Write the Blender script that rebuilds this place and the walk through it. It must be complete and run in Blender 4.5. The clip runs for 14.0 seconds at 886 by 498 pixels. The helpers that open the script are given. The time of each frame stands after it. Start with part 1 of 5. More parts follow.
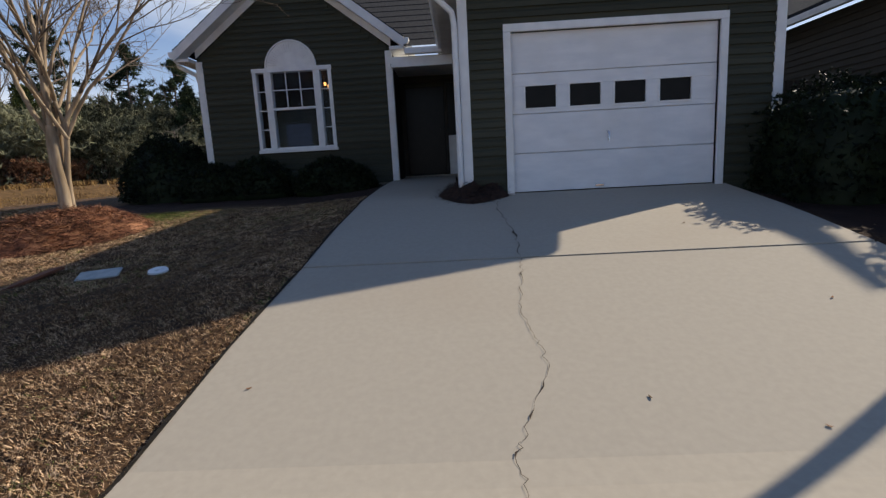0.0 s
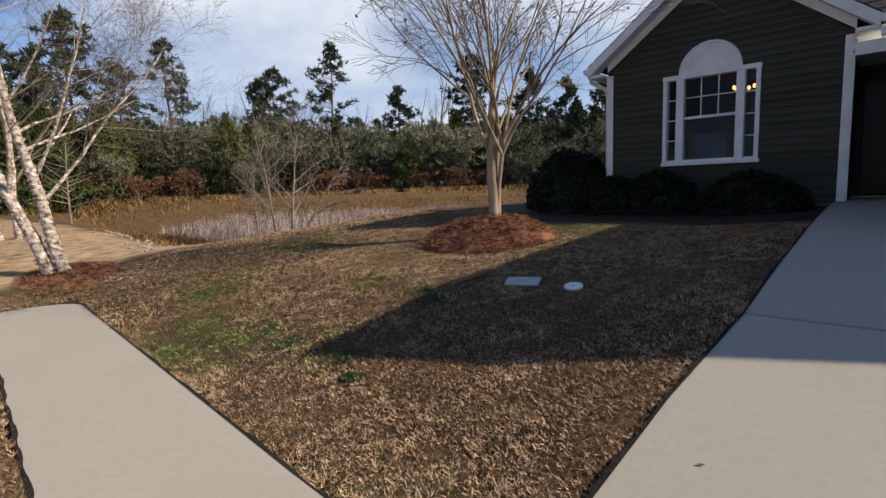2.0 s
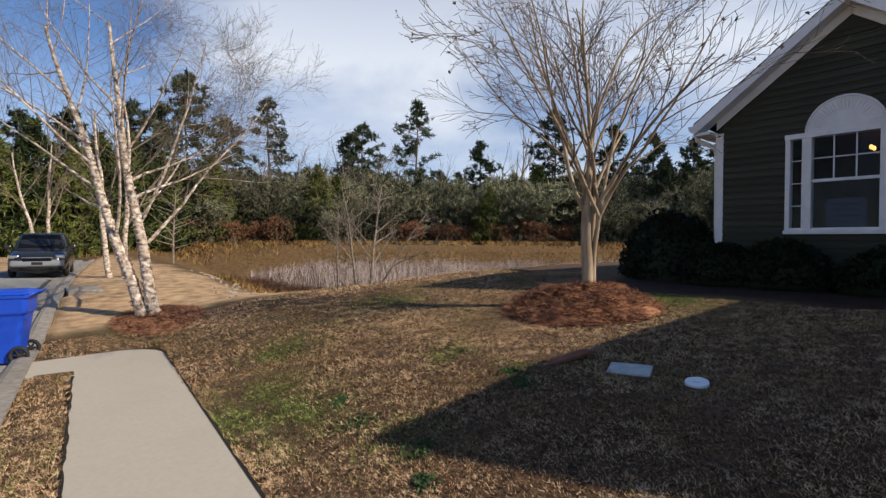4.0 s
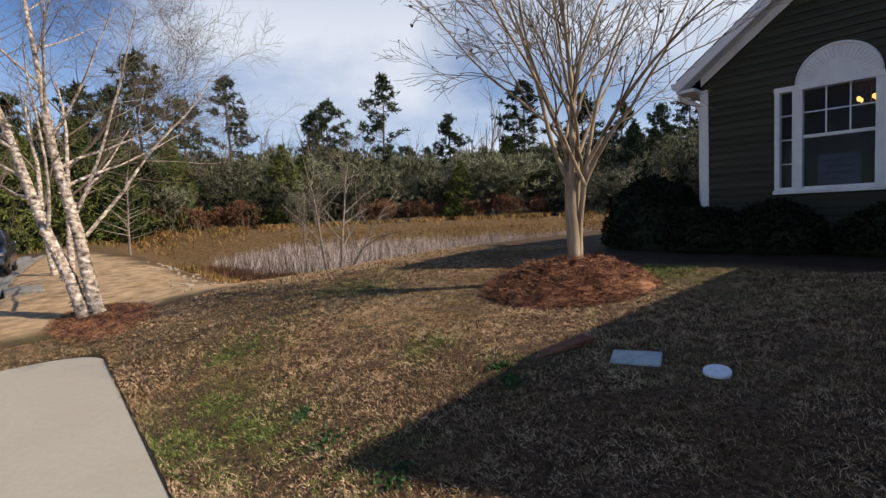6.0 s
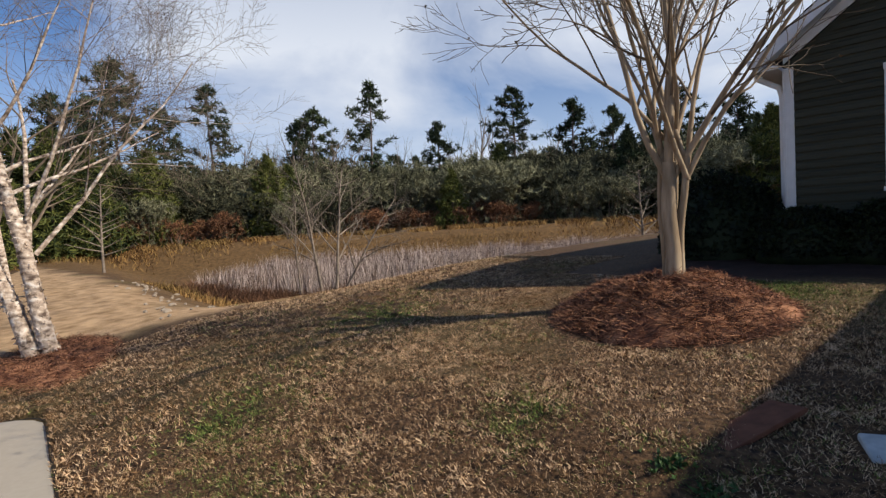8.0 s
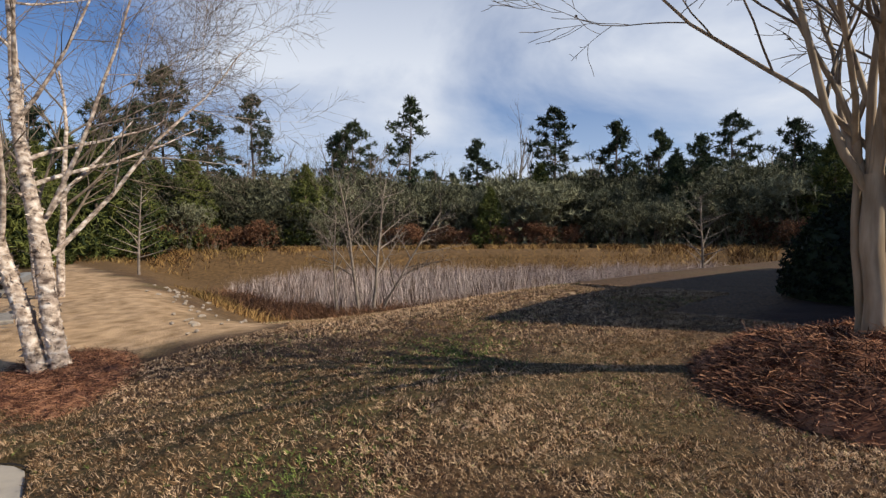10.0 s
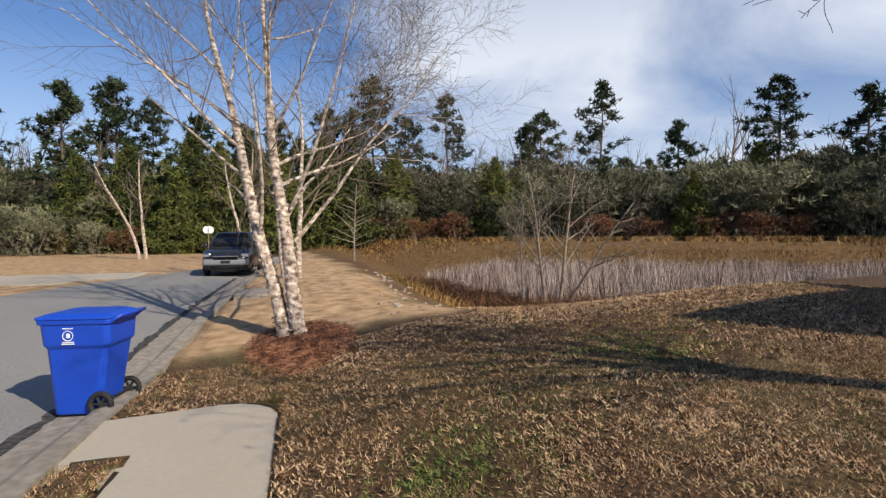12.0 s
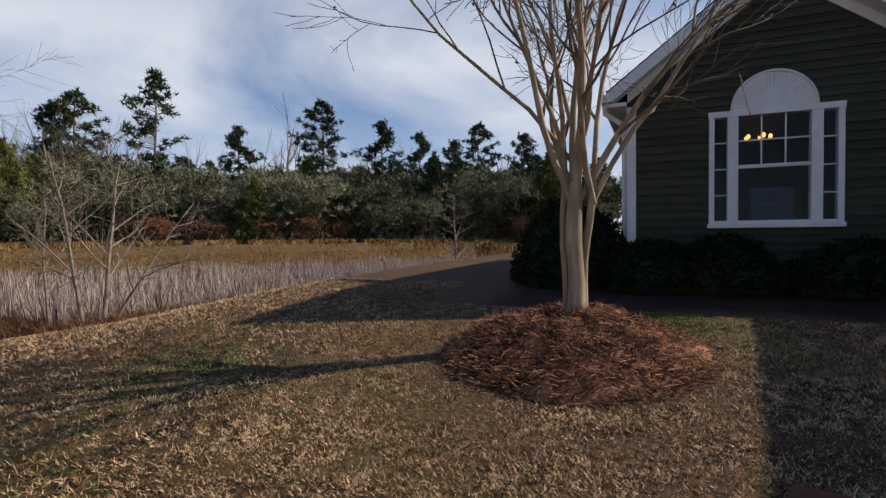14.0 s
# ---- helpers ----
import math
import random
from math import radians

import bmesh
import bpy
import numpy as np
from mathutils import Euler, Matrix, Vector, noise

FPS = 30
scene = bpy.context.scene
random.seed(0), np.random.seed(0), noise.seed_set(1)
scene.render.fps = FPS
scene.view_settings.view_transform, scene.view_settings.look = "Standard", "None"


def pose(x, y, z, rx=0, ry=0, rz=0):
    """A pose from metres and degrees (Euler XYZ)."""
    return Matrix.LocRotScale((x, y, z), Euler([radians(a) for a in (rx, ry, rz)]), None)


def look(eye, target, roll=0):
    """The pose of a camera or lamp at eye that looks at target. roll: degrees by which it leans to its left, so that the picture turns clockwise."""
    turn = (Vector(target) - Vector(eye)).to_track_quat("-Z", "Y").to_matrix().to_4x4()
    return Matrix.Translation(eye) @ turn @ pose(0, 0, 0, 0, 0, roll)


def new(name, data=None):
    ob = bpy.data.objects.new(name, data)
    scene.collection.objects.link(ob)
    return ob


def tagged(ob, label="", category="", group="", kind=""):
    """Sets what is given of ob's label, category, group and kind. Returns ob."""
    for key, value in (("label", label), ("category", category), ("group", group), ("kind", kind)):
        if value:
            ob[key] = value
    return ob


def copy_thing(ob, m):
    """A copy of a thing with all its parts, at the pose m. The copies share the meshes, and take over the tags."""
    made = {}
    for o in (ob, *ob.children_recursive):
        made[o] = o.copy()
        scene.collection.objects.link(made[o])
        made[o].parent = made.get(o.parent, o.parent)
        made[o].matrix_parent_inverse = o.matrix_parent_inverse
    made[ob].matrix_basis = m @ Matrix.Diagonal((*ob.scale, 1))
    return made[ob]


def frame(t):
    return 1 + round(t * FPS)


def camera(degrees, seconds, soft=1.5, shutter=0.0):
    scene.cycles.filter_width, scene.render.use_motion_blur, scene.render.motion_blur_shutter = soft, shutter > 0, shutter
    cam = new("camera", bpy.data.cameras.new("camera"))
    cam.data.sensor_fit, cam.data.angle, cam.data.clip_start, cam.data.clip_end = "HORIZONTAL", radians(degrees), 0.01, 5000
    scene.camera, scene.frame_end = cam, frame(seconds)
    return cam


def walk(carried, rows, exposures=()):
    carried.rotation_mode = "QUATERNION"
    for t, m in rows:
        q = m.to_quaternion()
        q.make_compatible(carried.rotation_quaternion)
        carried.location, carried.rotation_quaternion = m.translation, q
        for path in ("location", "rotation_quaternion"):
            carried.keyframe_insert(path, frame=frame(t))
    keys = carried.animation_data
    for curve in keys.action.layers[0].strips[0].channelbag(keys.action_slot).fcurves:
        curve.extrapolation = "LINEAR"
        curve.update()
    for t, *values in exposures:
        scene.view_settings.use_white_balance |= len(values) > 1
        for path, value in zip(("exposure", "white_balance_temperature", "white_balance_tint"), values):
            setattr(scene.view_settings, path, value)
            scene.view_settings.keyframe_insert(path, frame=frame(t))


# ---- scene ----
cam = camera(82.8, 14.0, soft=1.35)
PATH = [
    (0, (0.298, -0.012, 0.489), (0.226, 1.958, 0.147), -3.1),
    (0.5, (0.107, -0.041, 0.5), (-0.484, 1.832, 0.121), -1.1),
    (1, (-0.099, 0.017, 0.526), (-0.874, 1.818, 0.131), -1.3),
    (1.5, (-0.226, 0.069, 0.563), (-1.189, 1.77, 0.139), -0.7),
    (2, (-0.372, 0.216, 0.623), (-1.697, 1.693, 0.375), -2.0),
    (2.5, (-0.53, 0.343, 0.687), (-2.061, 1.62, 0.516), -0.8),
    (3, (-0.795, 0.48, 0.716), (-2.344, 1.745, 0.701), -0.5),
    (3.5, (-0.875, 0.51, 0.745), (-2.422, 1.776, 0.723), 0.1),
    (6, (-1.463, 1.036, 0.771), (-2.931, 2.387, 0.635), -2.5),
    (6.5, (-1.845, 1.202, 0.762), (-3.251, 2.624, 0.713), -1.9),
    (7, (-2.23, 1.295, 0.737), (-3.649, 2.701, 0.631), -0.9),
    (7.5, (-2.698, 1.465, 0.766), (-4.108, 2.879, 0.647), -3.2),
    (10, (-4.569, 2.084, 0.788), (-6.078, 3.397, 0.762), -0.5),
    (10.5, (-4.567, 2.141, 0.769), (-6.084, 3.444, 0.717), -0.5),
    (11, (-4.608, 2.104, 0.76), (-6.213, 3.295, 0.685), -1.1),
    (11.5, (-4.464, 1.957, 0.789), (-6.36, 2.59, 0.729), -0.5),
    (12, (-4.497, 2.039, 0.768), (-6.376, 2.72, 0.713), -0.3),
    (12.5, (-4.622, 2.092, 0.745), (-6.266, 3.23, 0.708), 0.3),
    (13, (-4.615, 2.159, 0.754), (-6.183, 3.401, 0.723), -0.2),
    (13.5, (-4.693, 2.325, 0.773), (-5.809, 3.985, 0.751), 0.1),
    (14, (-4.587, 2.26, 0.8), (-5.374, 4.098, 0.745), -0.6),
]
walk(cam, [(t, look(eye, target, roll)) for t, eye, target, roll in PATH], [(0, 0.15), (3, 0.2), (7, 0.15), (10.5, 0.1), (12, 0.2), (14, 0.0)])

# ---- world, sun and exposure ----
SUN = Vector((0.862 * 0.826, 0.506 * 0.826, 0.5635))
world = bpy.data.worlds.new("sky")
scene.world = world
world.use_nodes = True
wn, wl = world.node_tree.nodes, world.node_tree.links
wn.clear()
w_out, w_bg = wn.new("ShaderNodeOutputWorld"), wn.new("ShaderNodeBackground")
w_sky, w_mix = wn.new("ShaderNodeTexSky"), wn.new("ShaderNodeMix")
w_sky.sky_type, w_sky.sun_disc = "NISHITA", False
w_sky.air_density, w_sky.dust_density, w_sky.ozone_density = 1.0, 0.2, 4.0
w_sky.sun_elevation, w_sky.sun_rotation = radians(34.3), math.atan2(SUN.x, SUN.y)
w_co, w_map = wn.new("ShaderNodeTexCoord"), wn.new("ShaderNodeMapping")
w_map.inputs["Scale"].default_value = (1.0, 1.5, 3.6)
w_map.inputs["Rotation"].default_value = (0.15, 0.1, 0.6)
w_noise, w_ramp = wn.new("ShaderNodeTexNoise"), wn.new("ShaderNodeValToRGB")
w_noise.inputs["Scale"].default_value, w_noise.inputs["Detail"].default_value = 0.9, 7.0
w_noise.inputs["Roughness"].default_value, w_noise.inputs["Distortion"].default_value = 0.55, 0.5
w_ramp.color_ramp.elements[0].position, w_ramp.color_ramp.elements[1].position = 0.36, 0.62
w_mix.data_type = "RGBA"
w_sep, w_thin, w_mul = wn.new("ShaderNodeSeparateXYZ"), wn.new("ShaderNodeMapRange"), wn.new("ShaderNodeMath")
# clouds thinned towards the zenith to lower the fill light in shadows
w_thin.inputs["From Min"].default_value, w_thin.inputs["From Max"].default_value = 0.32, 0.7
w_thin.inputs["To Min"].default_value, w_thin.inputs["To Max"].default_value = 1.0, 0.02
w_mul.operation = "MULTIPLY"
# a cloud bank to the north-west, the unseen sky elsewhere cleared to cut fill light, and pale haze along the horizon
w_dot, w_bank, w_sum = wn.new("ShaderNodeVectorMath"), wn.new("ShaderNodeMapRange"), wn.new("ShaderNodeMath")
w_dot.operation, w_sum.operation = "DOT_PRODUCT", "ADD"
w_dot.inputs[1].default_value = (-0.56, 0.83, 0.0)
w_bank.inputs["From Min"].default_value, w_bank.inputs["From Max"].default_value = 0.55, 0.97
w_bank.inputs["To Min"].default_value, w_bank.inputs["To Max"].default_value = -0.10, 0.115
w_haze, w_max = wn.new("ShaderNodeMapRange"), wn.new("ShaderNodeMath")
w_max.operation = "MAXIMUM"
w_haze.inputs["From Min"].default_value, w_haze.inputs["From Max"].default_value = 0.02, 0.32
w_haze.inputs["To Min"].default_value, w_haze.inputs["To Max"].default_value = 0.62, 0.06
w_tint = wn.new("ShaderNodeMix")
w_tint.data_type, w_tint.blend_type = "RGBA", "MULTIPLY"
w_tint.inputs["Factor"].default_value, w_tint.inputs["B"].default_value = 1.0, (1.08, 1.5, 1.95, 1)
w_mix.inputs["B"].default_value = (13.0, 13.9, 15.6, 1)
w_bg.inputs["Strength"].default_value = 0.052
for a, b in ((w_co.outputs["Generated"], w_map.inputs["Vector"]), (w_map.outputs["Vector"], w_noise.inputs["Vector"]),
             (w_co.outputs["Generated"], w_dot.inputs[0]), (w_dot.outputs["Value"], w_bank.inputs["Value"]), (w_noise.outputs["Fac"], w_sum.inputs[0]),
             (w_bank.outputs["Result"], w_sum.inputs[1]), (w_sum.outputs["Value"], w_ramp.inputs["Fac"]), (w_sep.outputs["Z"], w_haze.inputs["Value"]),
             (w_mul.outputs["Value"], w_max.inputs[0]), (w_haze.outputs["Result"], w_max.inputs[1]), (w_co.outputs["Generated"], w_sep.inputs["Vector"]),
             (w_sep.outputs["Z"], w_thin.inputs["Value"]), (w_ramp.outputs["Color"], w_mul.inputs[0]),
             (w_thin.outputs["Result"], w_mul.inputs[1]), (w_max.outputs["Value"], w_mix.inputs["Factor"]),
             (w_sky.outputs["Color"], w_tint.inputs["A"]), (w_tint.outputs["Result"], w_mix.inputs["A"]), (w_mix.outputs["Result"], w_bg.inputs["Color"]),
             (w_bg.outputs["Background"], w_out.inputs["Surface"])):
    wl.new(a, b)
sun = new("sun", bpy.data.lights.new("sun", "SUN"))
sun.data.energy, sun.data.angle, sun.data.color = 5.0, radians(0.55), (1.0, 0.90, 0.74)
sun.matrix_world = look(SUN * 60, (0, 0, 0))


# ---- materials ----
def mat(name, c1, c2, scale=8.0, rough=0.85, bump=0.3, detail=6.0, c3=None, big=0.6, island=0.0, obj=0.0, metal=0.0, stretch=(1, 1, 1), spec=0.3, thick=0.01, big_c=None, green=0.0):
    """Two-colour grain, a slow patchiness, and bump; island and obj shift the tone from piece to piece."""
    m = bpy.data.materials.new(name)
    m.use_nodes = True
    n, l = m.node_tree.nodes, m.node_tree.links
    p = n["Principled BSDF"]
    p.inputs["Roughness"].default_value, p.inputs["Metallic"].default_value = rough, metal
    p.inputs["Specular IOR Level"].default_value = spec
    co, mp = n.new("ShaderNodeTexCoord"), n.new("ShaderNodeMapping")
    mp.inputs["Scale"].default_value = stretch
    l.new(co.outputs["Object"], mp.inputs["Vector"])
    fine, slow, ramp = n.new("ShaderNodeTexNoise"), n.new("ShaderNodeTexNoise"), n.new("ShaderNodeValToRGB")
    fine.inputs["Scale"].default_value, fine.inputs["Detail"].default_value = scale, detail
    slow.inputs["Scale"].default_value, slow.inputs["Detail"].default_value = big, 3.0
    l.new(mp.outputs["Vector"], fine.inputs["Vector"])
    l.new(co.outputs["Object"], slow.inputs["Vector"])
    ramp.color_ramp.elements[0].position, ramp.color_ramp.elements[1].position = 0.32, 0.68
    ramp.color_ramp.elements[0].color, ramp.color_ramp.elements[1].color = (*c1, 1), (*c2, 1)
    if c3:
        e = ramp.color_ramp.elements.new(0.52)
        e.color = (*c3, 1)
    fac = fine.outputs["Fac"]
    for amount, node, sock in ((island, "ShaderNodeNewGeometry", "Random Per Island"), (obj, "ShaderNodeObjectInfo", "Random")):
        if amount:
            src, sub, mad = n.new(node), n.new("ShaderNodeMath"), n.new("ShaderNodeMath")
            sub.operation, mad.operation = "SUBTRACT", "MULTIPLY_ADD"
            sub.inputs[1].default_value = 0.5
            mad.inputs[1].default_value = amount
            l.new(src.outputs[sock], sub.inputs[0])
            l.new(sub.outputs[0], mad.inputs[0])
            l.new(fac, mad.inputs[2])
            fac = mad.outputs[0]
    l.new(fac, ramp.inputs["Fac"])
    mix = n.new("ShaderNodeMix")
    mix.data_type, mix.blend_type = "RGBA", "MIX"
    sr = n.new("ShaderNodeValToRGB")
    sr.color_ramp.elements[0].position, sr.color_ramp.elements[1].position = (0.47, 0.62) if green else (0.5, 0.7)
    l.new(slow.outputs["Fac"], sr.inputs["Fac"])
    amt = n.new("ShaderNodeMath")
    amt.operation = "MULTIPLY"
    amt.inputs[1].default_value = green if green else 0.45 if big_c else 0.22
    l.new(sr.outputs["Color"], amt.inputs[0])
    l.new(amt.outputs[0], mix.inputs["Factor"])
    l.new(ramp.outputs["Color"], mix.inputs["A"])
    mix.inputs["B"].default_value = (*(big_c or tuple(0.7 * v for v in c1)), 1)
    l.new(mix.outputs["Result"], p.inputs["Base Color"])
    if bump:
        b = n.new("ShaderNodeBump")
        b.inputs["Strength"].default_value, b.inputs["Distance"].default_value = bump, thick
        l.new(fine.outputs["Fac"], b.inputs["Height"])
        l.new(b.outputs["Normal"], p.inputs["Normal"])
    return m


def glow(name, colour, strength):
    m = bpy.data.materials.new(name)
    m.use_nodes = True
    p = m.node_tree.nodes["Principled BSDF"]
    p.inputs["Emission Color"].default_value, p.inputs["Emission Strength"].default_value = (*colour, 1), strength
    return m


def ground_mat():
    """Dormant lawn with green patches, turning to sandy soil by the street end and to rough pasture in the basin."""
    m = mat("dormant_lawn", (0.018, 0.010, 0.005), (0.15, 0.082, 0.037), 26.0, 0.95, 0.8, 8.0, big=0.35, thick=0.03, big_c=(0.12, 0.115, 0.035))
    n, l = m.node_tree.nodes, m.node_tree.links
    p = n["Principled BSDF"]
    before = p.inputs["Base Color"].links[0].from_socket
    for attr, colour in (("sand", (0.55, 0.365, 0.205)), ("rough", (0.17, 0.098, 0.038)), ("mulch", (0.035, 0.016, 0.010))):
        a, mix, var, mul = n.new("ShaderNodeAttribute"), n.new("ShaderNodeMix"), n.new("ShaderNodeTexNoise"), n.new("ShaderNodeMix")
        a.attribute_name, mix.data_type, mul.data_type, mul.blend_type = attr, "RGBA", "RGBA", "MULTIPLY"
        var.inputs["Scale"].default_value, var.inputs["Detail"].default_value = 3.0, 8.0
        co = n.new("ShaderNodeTexCoord")
        l.new(co.outputs["Object"], var.inputs["Vector"])
        gain = n.new("ShaderNodeValToRGB")
        gain.color_ramp.elements[0].position, gain.color_ramp.elements[1].position = 0.3, 0.65
        gain.color_ramp.elements[0].color = (0.45, 0.42, 0.36, 1)
        l.new(var.outputs["Fac"], gain.inputs["Fac"])
        mul.inputs["Factor"].default_value = 1.0
        mul.inputs["A"].default_value = (*colour, 1)
        l.new(gain.outputs["Color"], mul.inputs["B"])
        l.new(a.outputs["Fac"], mix.inputs["Factor"])
        l.new(before, mix.inputs["A"])
        l.new(mul.outputs["Result"], mix.inputs["B"])
        before = mix.outputs["Result"]
    l.new(before, p.inputs["Base Color"])
    return m


M_GROUND = ground_mat()
M_CONC = mat("pale_concrete", (0.395, 0.347, 0.278), (0.425, 0.373, 0.30), 22.0, 0.9, 0.03, 12.0, big=0.45, thick=0.002, big_c=(0.37, 0.305, 0.235))
M_KERB = mat("kerb_concrete", (0.20, 0.175, 0.145), (0.34, 0.30, 0.25), 10.0, 0.9, 0.35, 9.0, big=0.8, big_c=(0.17, 0.14, 0.11))
M_ASPH = mat("worn_asphalt", (0.17, 0.165, 0.155), (0.30, 0.29, 0.275), 60.0, 0.9, 0.5, 8.0, big=0.4, thick=0.006, big_c=(0.20, 0.20, 0.195))
M_CRACK = mat("crack_dirt", (0.03, 0.025, 0.02), (0.10, 0.07, 0.05), 40.0, 1.0, 0.2)
M_SIDE = mat("olive_vinyl_siding", (0.040, 0.041, 0.027), (0.056, 0.057, 0.039), 5.0, 0.6, 0.12, 5.0, obj=0.5, stretch=(0.6, 1, 14), thick=0.002, big=0.7, spec=0.2)
M_WHITE = mat("white_trim_paint", (0.72, 0.72, 0.72), (0.82, 0.82, 0.81), 6.0, 0.45, 0.08, 5.0, big=1.2, big_c=(0.62, 0.61, 0.58), thick=0.002)
M_DOORW = mat("white_garage_door_paint", (0.70, 0.71, 0.73), (0.80, 0.80, 0.81), 3.0, 0.5, 0.1, 7.0, stretch=(1, 1, 3), big=0.9, big_c=(0.64, 0.63, 0.62), thick=0.002)
M_BLACK = mat("dark_door_paint", (0.004, 0.004, 0.004), (0.008, 0.007, 0.007), 8.0, 0.3, 0.05, spec=0.15)
M_ROOF = mat("charcoal_shingles", (0.014, 0.014, 0.016), (0.045, 0.044, 0.046), 26.0, 0.95, 0.6, 6.0, island=0.5, thick=0.008)
M_FOUND = mat("foundation_block", (0.16, 0.14, 0.12), (0.26, 0.23, 0.20), 12.0, 0.9, 0.4)
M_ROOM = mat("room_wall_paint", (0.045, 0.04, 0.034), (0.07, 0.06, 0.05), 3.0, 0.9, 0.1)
M_BLADE = mat("grass_blades", (0.05, 0.023, 0.010), (0.80, 0.56, 0.34), 9.0, 0.9, 0.0, 3.0, island=0.75, big=0.7, green=0.45, big_c=(0.19, 0.105, 0.042), c3=(0.31, 0.175, 0.082))
M_GREEN = mat("green_grass_blades", (0.035, 0.06, 0.012), (0.22, 0.27, 0.06), 9.0, 0.8, 0.0, 3.0, island=0.7, big=0.9)
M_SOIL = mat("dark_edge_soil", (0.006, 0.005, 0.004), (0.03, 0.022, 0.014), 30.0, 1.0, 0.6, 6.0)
M_STRAW = mat("pine_straw", (0.035, 0.012, 0.007), (0.46, 0.22, 0.115), 5.0, 0.8, 0.2, 5.0, island=0.8, c3=(0.16, 0.06, 0.030))
M_DMULCH = mat("dark_bark_mulch", (0.014, 0.009, 0.007), (0.055, 0.028, 0.018), 14.0, 0.95, 0.4, island=0.6)
M_TAR = mat("black_tar_seam", (0.012, 0.012, 0.012), (0.09, 0.085, 0.08), 18.0, 0.95, 0.4)
M_REED = mat("dry_cattails", (0.05, 0.030, 0.022), (0.66, 0.54, 0.48), 1.1, 0.9, 0.0, 4.0, island=0.9, big=0.22, big_c=(0.17, 0.09, 0.05), c3=(0.30, 0.22, 0.18))
M_TUSS = mat("dry_tussock_grass", (0.09, 0.042, 0.014), (0.40, 0.24, 0.085), 0.5, 0.9, 0.0, 4.0, island=0.8, big=0.2, big_c=(0.10, 0.085, 0.025))
M_MYR = mat("smooth_myrtle_bark", (0.21, 0.145, 0.085), (0.43, 0.33, 0.225), 5.0, 0.7, 0.25, 6.0, stretch=(3, 3, 0.5), big=1.5, c3=(0.31, 0.23, 0.15), big_c=(0.18, 0.12, 0.07))
M_TWIG = mat("grey_brown_twigs", (0.10, 0.075, 0.055), (0.22, 0.17, 0.125), 6.0, 0.9, 0.3, 4.0)
M_BIRCH = mat("peeling_river_birch_bark", (0.09, 0.06, 0.045), (0.74, 0.66, 0.58), 9.0, 0.85, 1.0, 10.0, stretch=(1, 1, 1.5), c3=(0.47, 0.37, 0.29), big=2.4, big_c=(0.28, 0.19, 0.14), thick=0.03)
M_GREYB = mat("grey_sapling_bark", (0.13, 0.10, 0.078), (0.29, 0.235, 0.185), 8.0, 0.9, 0.4)
M_PBARK = mat("pine_bark", (0.07, 0.05, 0.04), (0.18, 0.13, 0.10), 5.0, 0.95, 0.5)
M_PINE = mat("pine_needles", (0.014, 0.026, 0.012), (0.065, 0.085, 0.034), 0.7, 0.85, 0.0, 3.0, island=0.6, obj=0.3)
M_CEDAR = mat("bright_evergreen_foliage", (0.02, 0.034, 0.01), (0.13, 0.14, 0.03), 0.8, 0.85, 0.0, 3.0, island=0.6, obj=0.4)
M_SCRUB = mat("grey_green_scrub", (0.045, 0.046, 0.024), (0.235, 0.23, 0.135), 0.4, 0.9, 0.0, 3.0, island=0.5, obj=0.7)
M_BROWN = mat("russet_brush", (0.06, 0.032, 0.018), (0.26, 0.125, 0.062), 0.7, 0.9, 0.0, 3.0, island=0.7, obj=0.4)
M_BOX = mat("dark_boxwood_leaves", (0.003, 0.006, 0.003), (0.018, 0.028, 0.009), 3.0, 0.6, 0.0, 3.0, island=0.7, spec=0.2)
M_WEED = mat("green_weed_leaves", (0.02, 0.05, 0.014), (0.07, 0.13, 0.04), 9.0, 0.6, 0.0, island=0.5)
M_BIN = mat("blue_moulded_plastic", (0.006, 0.05, 0.42), (0.009, 0.065, 0.50), 40.0, 0.42, 0.06, 3.0, big=1.5, thick=0.002, spec=0.5)
M_GBIN = mat("dark_green_plastic", (0.012, 0.04, 0.03), (0.02, 0.055, 0.04), 40.0, 0.5, 0.06)
M_RUB = mat("black_rubber", (0.012, 0.012, 0.012), (0.03, 0.03, 0.03), 30.0, 0.7, 0.15)
M_CAR = mat("graphite_car_paint", (0.035, 0.037, 0.042), (0.045, 0.047, 0.052), 90.0, 0.25, 0.0, metal=0.6, spec=0.6)
M_SILV = mat("silver_bumper_paint", (0.30, 0.30, 0.31), (0.36, 0.36, 0.37), 60.0, 0.3, 0.0, metal=0.5, spec=0.6)
M_CHROME = mat("bright_chrome", (0.7, 0.7, 0.72), (0.8, 0.8, 0.82), 10.0, 0.12, 0.0, metal=1.0)
M_LID = mat("grey_cover_concrete", (0.34, 0.36, 0.35), (0.48, 0.50, 0.48), 16.0, 0.85, 0.4)
M_PVC = mat("white_plastic_lid", (0.72, 0.74, 0.76), (0.82, 0.84, 0.86), 10.0, 0.5, 0.05)
M_RUST = mat("rust_brown_plate", (0.10, 0.035, 0.018), (0.19, 0.075, 0.04), 9.0, 0.8, 0.4)
M_STONE = mat("pale_riprap_stone", (0.26, 0.20, 0.15), (0.42, 0.36, 0.28), 7.0, 0.9, 0.6)
M_PAPER = mat("notice_paper", (0.045, 0.05, 0.085), (0.06, 0.068, 0.11), 4.0, 0.8, 0.0)
M_INK = mat("notice_print", (0.03, 0.035, 0.06), (0.04, 0.045, 0.07), 4.0, 0.8, 0.0)
M_BULB = glow("warm_bulb", (1.0, 0.42, 0.1), 2.4)
